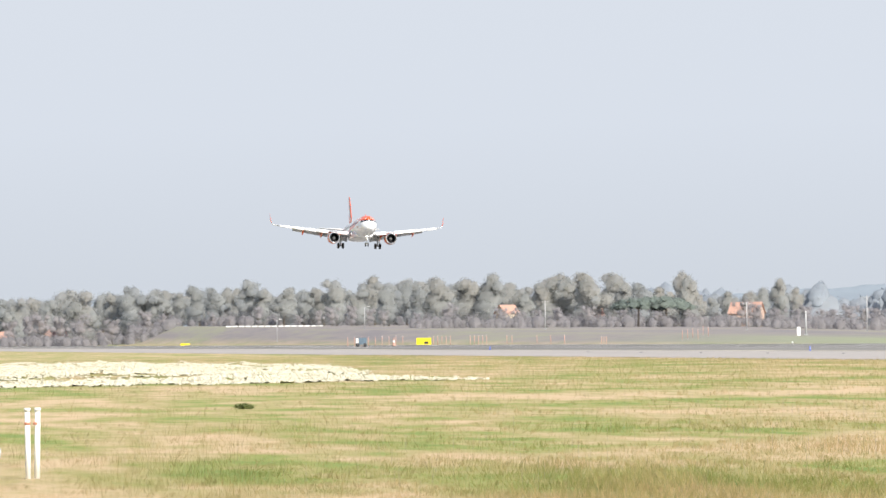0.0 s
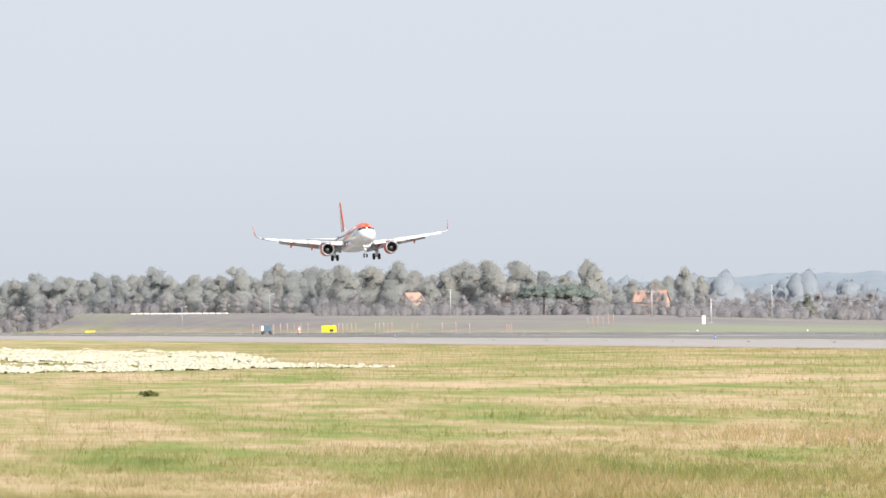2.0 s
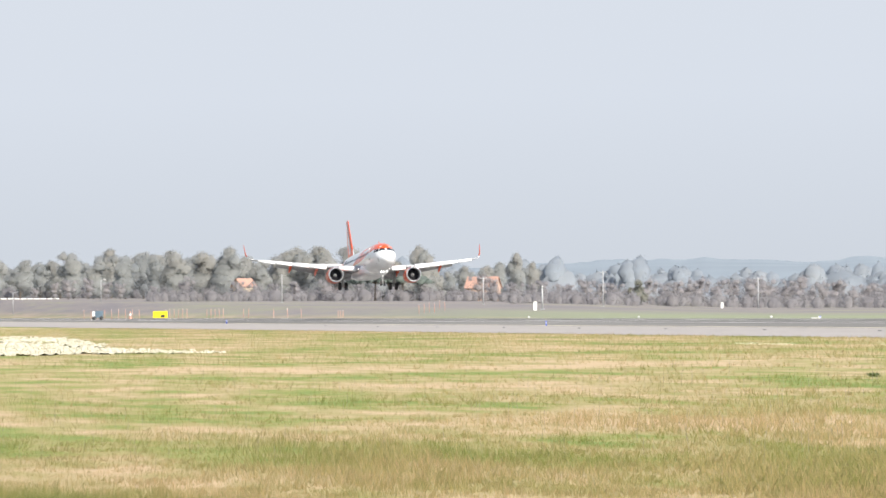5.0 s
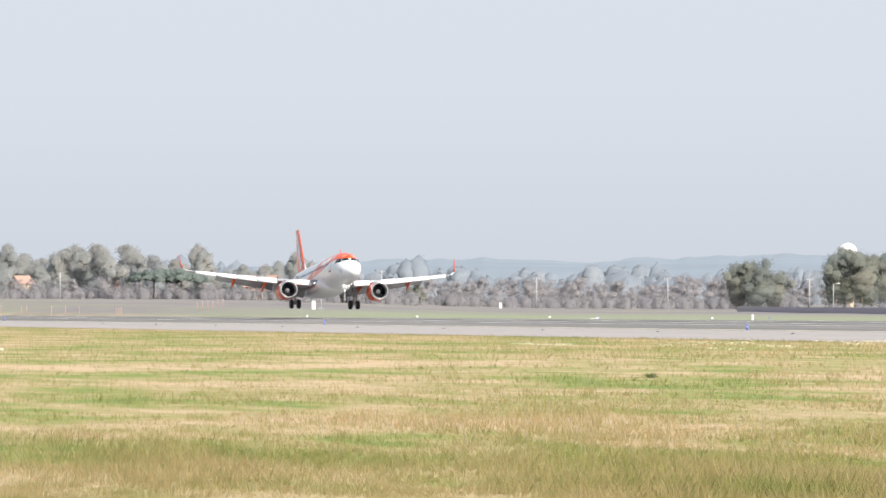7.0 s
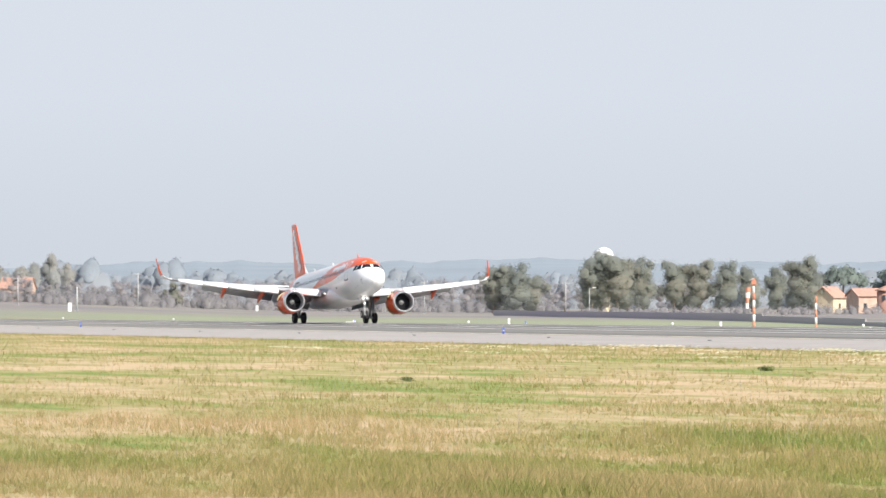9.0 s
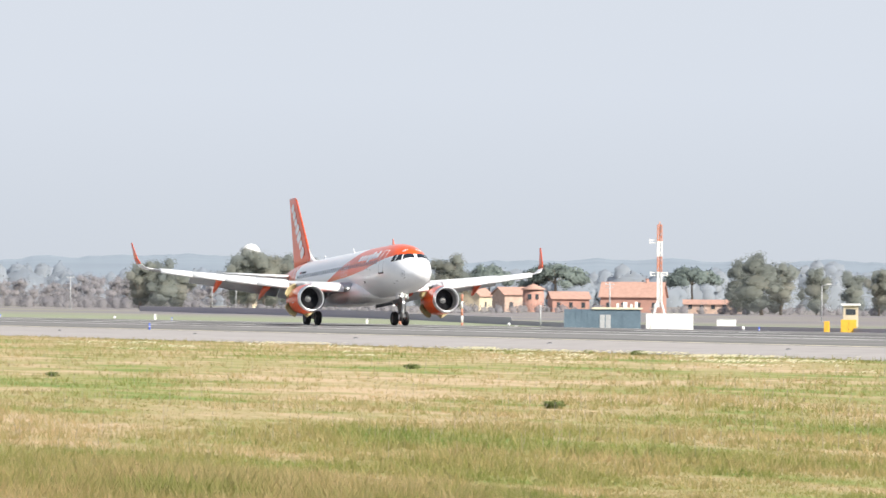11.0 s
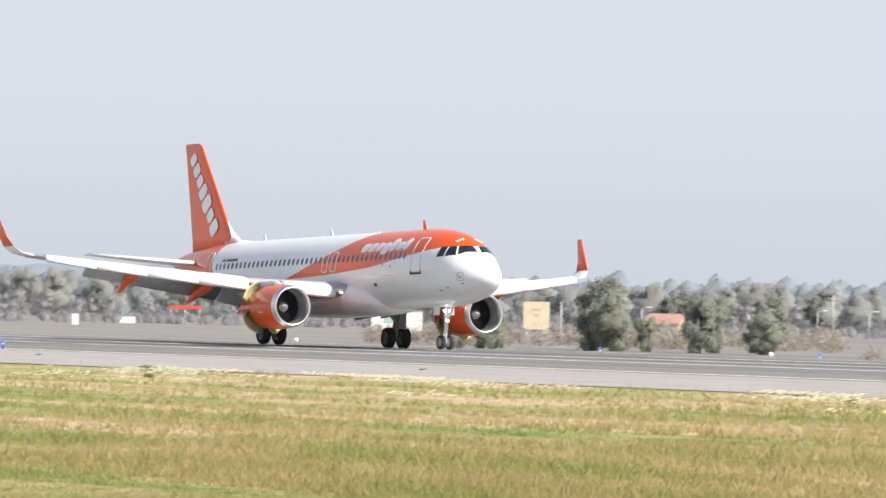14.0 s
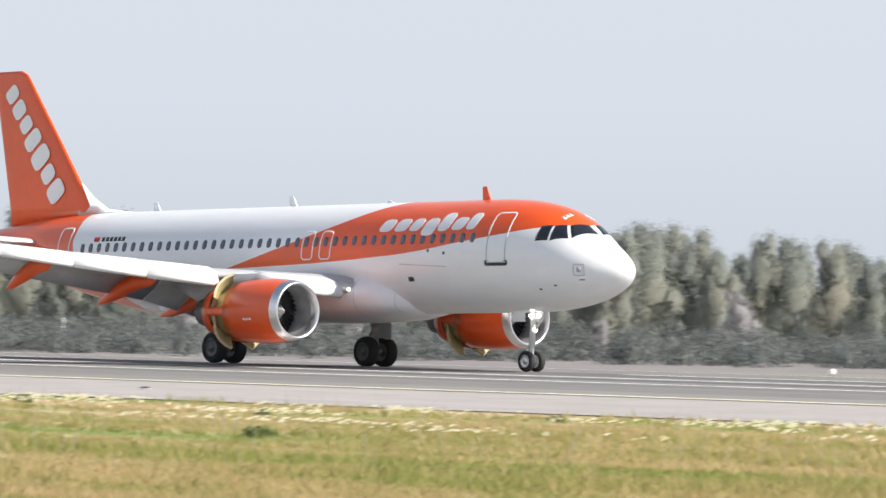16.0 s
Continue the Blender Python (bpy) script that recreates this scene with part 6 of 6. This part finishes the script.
def build_grass():
    """Grass tufts, dry stalks, daisies and weeds on the near verge."""
    rng = np.random.default_rng(21)
    n = 190000
    az = np.radians(rng.uniform(41.5, 88.0, n))
    r = 64 / np.sqrt(rng.uniform((64 / 330.0) ** 2, 1.0, n))
    x, y = -np.sin(az) * r, np.cos(az) * r
    keep = y < np.interp(x, EDGE_X, EDGE_Y) - 0.3
    x, y, r = x[keep], y[keep], r[keep]
    n = len(x)
    patchy = np.array([noise.noise(Vector((a * 0.06, b * 0.2, 0.0))) + 0.6 * noise.noise(Vector((a * 0.35, b * 1.0, 3.0))) for a, b in zip(x.tolist(), y.tolist())])
    hgt = np.clip(0.14 + 0.16 * patchy, 0.05, 0.42) * rng.uniform(0.6, 1.5, n)
    V, F = [], []
    for b in range(4):
        a = rng.uniform(0, 6.28, n)
        lean = rng.uniform(0.1, 0.8, n) * hgt
        w = rng.uniform(0.008, 0.022, n) * (1 + r / 160)
        bx, by = x + rng.normal(0, 0.06, n), y + rng.normal(0, 0.06, n)
        hh = hgt * rng.uniform(0.6, 1.15, n)
        px, py = np.cos(a), np.sin(a)
        base = np.full(n, -0.62)
        v = np.stack([np.stack([bx - w, by, base], 1), np.stack([bx + w, by, base], 1), np.stack([bx + px * lean, by + py * lean, base + hh], 1)], 1)
        V.append(v.reshape(-1, 3))
    # coarser tussocks further down the verge
    m = 90000
    fx, fy = -rng.uniform(180, 760, m), 106.0 - 95 * rng.uniform(0, 1, m) ** 1.3
    ok = (fy < np.interp(fx, EDGE_X, EDGE_Y) - 0.3) & (np.hypot(fx, fy) > 260)
    fx, fy = fx[ok], fy[ok]
    m = len(fx)
    fh, fw = rng.uniform(0.10, 0.30, m), rng.uniform(0.03, 0.09, m)
    dx, dy = rng.normal(0, 0.12, m), rng.normal(0, 0.12, m)
    V.append(np.stack([np.stack([fx - fw, fy, fx * 0 - 0.62], 1), np.stack([fx + fw, fy, fx * 0 - 0.62], 1), np.stack([fx + dx, fy + dy, fh - 0.62], 1)], 1).reshape(-1, 3))
    V = np.concatenate(V)
    F = np.arange(len(V)).reshape(-1, 3)
    me = bpy.data.meshes.new("grass")
    me.from_pydata(V.tolist(), [], F.tolist())
    me.materials.append(M_GRASS)
    tagged(new("grass", me), "uneven dry and green grass of the near verge", "grass", kind="stuff")
    # tall dry stalks
    m = 2200
    az, r = np.radians(rng.uniform(41.5, 88, m)), rng.uniform(95, 240, m)
    x, y = -np.sin(az) * r, np.cos(az) * r
    k = y < np.interp(x, EDGE_X, EDGE_Y) - 1
    x, y = x[k], y[k]
    m = len(x)
    h, w, a = rng.uniform(0.25, 0.55, m), rng.uniform(0.008, 0.015, m), rng.normal(0, 0.12, m)
    V = np.stack([np.stack([x - w, y, x * 0 - 0.62], 1), np.stack([x + w, y, x * 0 - 0.62], 1), np.stack([x + a + w, y, h - 0.6], 1), np.stack([x + a - w, y, h - 0.6], 1)], 1).reshape(-1, 3)
    me = bpy.data.meshes.new("stalks")
    me.from_pydata(V.tolist(), [], np.arange(len(V)).reshape(-1, 4).tolist())
    me.materials.append(M_REED)
    tagged(new("stalks", me), "thin dry stalks standing above the grass", "stalks", kind="stuff")
    # daisies in drifts along the pavement
    V = []
    for xx, yy in zip(rng.uniform(-340, -70, 60000).tolist(), (104.4 - 24 * rng.uniform(0, 1, 60000) ** 1.3).tolist()):
        yy += float(np.interp(xx, EDGE_X, EDGE_Y)) - 106.5
        q = noise.noise(Vector((xx * 0.10, yy * 0.30, 7.0))) + 0.5 * noise.noise(Vector((xx * 0.45, yy * 0.9, 9.0)))
        if q < 0.26 + 0.014 * (float(np.interp(xx, EDGE_X, EDGE_Y)) - 2.1 - yy):
            continue
        s, z = rng.uniform(0.035, 0.075), -0.6 + rng.uniform(0.12, 0.22)
        V += [(xx - s, yy - s, z - s * 0.3), (xx + s, yy - s, z - s * 0.3), (xx + s, yy + s, z + s * 0.45), (xx - s, yy + s, z + s * 0.45)]
    me = bpy.data.meshes.new("daisies")
    me.from_pydata(V, [], np.arange(len(V)).reshape(-1, 4).tolist())
    me.materials.append(M_DAISY)
    tagged(new("daisies", me), "drifts of small white daisies beside the pavement", "flowers", kind="stuff")
    # dark weed clumps
    clumps = []
    for k in range(24):
        x, y = polar(rng.uniform(43, 86), rng.uniform(120, 230))
        if k % 2 == 0 or y > 104:
            x, y = -rng.uniform(75, 300), rng.uniform(99, 102.5)
        h = rng.uniform(0.10, 0.20)
        clumps.append((x, y, -0.55 + h * 0.3, h * 1.9, h * 0.6))
    ob = foliage("weeds", leaf_cloud(rng, clumps, 0.03, 260 * len(clumps), 2.2), M_WEED, None)
    tagged(ob, "low dark green weed clumps in the grass", "weeds", kind="stuff")


build_hills()
build_trees()
build_fittings()
build_grass()


# ---- movement ----
# seconds, nose along the runway, height, pitch, bank, drift off the centre line
FLIGHT = [(0, -1176.88, 19.71, 1.14, -1.79, 0.6), (1.5, -1075.17, 14.90, 1.34, 1.6, 0.5), (3, -975.35, 9.76, 1.81, 0.7, 0.3), (5.5, -814.86, 3.30, 2.84, -0.47, 0.35),
          (7, -713.91, 1.20, 3.54, -1.16, 0.3), (8, -646.41, 0.59, 2.98, -1.16, 0.2), (9, -579.5, 0.02, 2.6, -0.3, 0.1), (10.5, -482.19, 0.0, 1.99, -0.2, 0.0), (11, -449.57, 0.0, 1.80, -0.2, 0.0), (11.5, -418.10, 0.0, 1.55, -0.2, 0.0),
          (12, -386.90, 0.0, 1.2, -0.35, 0.0), (12.5, -356.85, 0.0, 0.9, -0.6, 0.0), (13, -325.5, 0.0, 0.75, -0.9, 0.0), (13.5, -296.4, 0.0, 0.6, -0.9, 0.0), (14, -266.15, 0.0, 0.35, -0.9, 0.0),
          (14.5, -237.35, 0.0, 0.15, -0.9, 0.0), (15, -207.8, 0.0, -0.25, -0.8, 0.0), (15.5, -179.05, 0.0, -0.42, -0.7, 0.0), (16, -149.95, 0.0, -0.1, -0.6, 0.0)]


def motions():
    # body sits 1.4 degrees nose up on its stretched nose strut
    walk(airliner, [(t, pose(s - MAIN, LANE + drift, z, bank, -(pitch + 1.4), 0)) for t, s, z, pitch, bank, drift in FLIGHT])
    # nose strut gives under braking
    walk(NOSE[0], [(0, pose(0, 0, 0)), (12.5, pose(0, 0, 0)), (13.5, pose(0, 0, -0.08)), (14.5, pose(0, 0, 0)), (15, pose(0, 0, 0.07)), (15.5, pose(0, 0, 0.093)), (16, pose(0, 0, 0.022))])
    # wings bend up while they carry the load
    for wing, side in WINGS:
        root = Matrix.Translation((0, side * 2.0, 2.9))
        bend = lambda a: root @ Matrix.Rotation(radians(a * side), 4, 'X') @ root.inverted()
        walk(wing, [(t, bend(a)) for t, a in ((0, 1.4), (8.2, 1.6), (9.3, 1.2), (10.5, 1.0), (11.5, 0.8), (12.5, 0.3), (14, 0.0), (16, 0.0))])
    for door, piv, mid in REV:
        turn = lambda a: Matrix.Translation(piv) @ Matrix.Rotation(radians(a), 4, Vector((0, math.cos(mid), -math.sin(mid))))
        walk(door, [(0, turn(0)), (8.6, turn(0)), (9.8, turn(-40)), (16, turn(-40))])
    for sp, h0, sweep in SPOIL:
        ax = Matrix.Rotation(radians(sweep), 4, 'Z') @ Vector((0, 1, 0, 0))
        lift = lambda a: Matrix.Translation(h0) @ Matrix.Rotation(radians(a), 4, ax.to_3d())
        up = 20 if abs(h0.y) < 6 else 30
        walk(sp, [(0, lift(0)), (8.4, lift(0)), (9.3, lift(up)), (16, lift(up))])


motions()
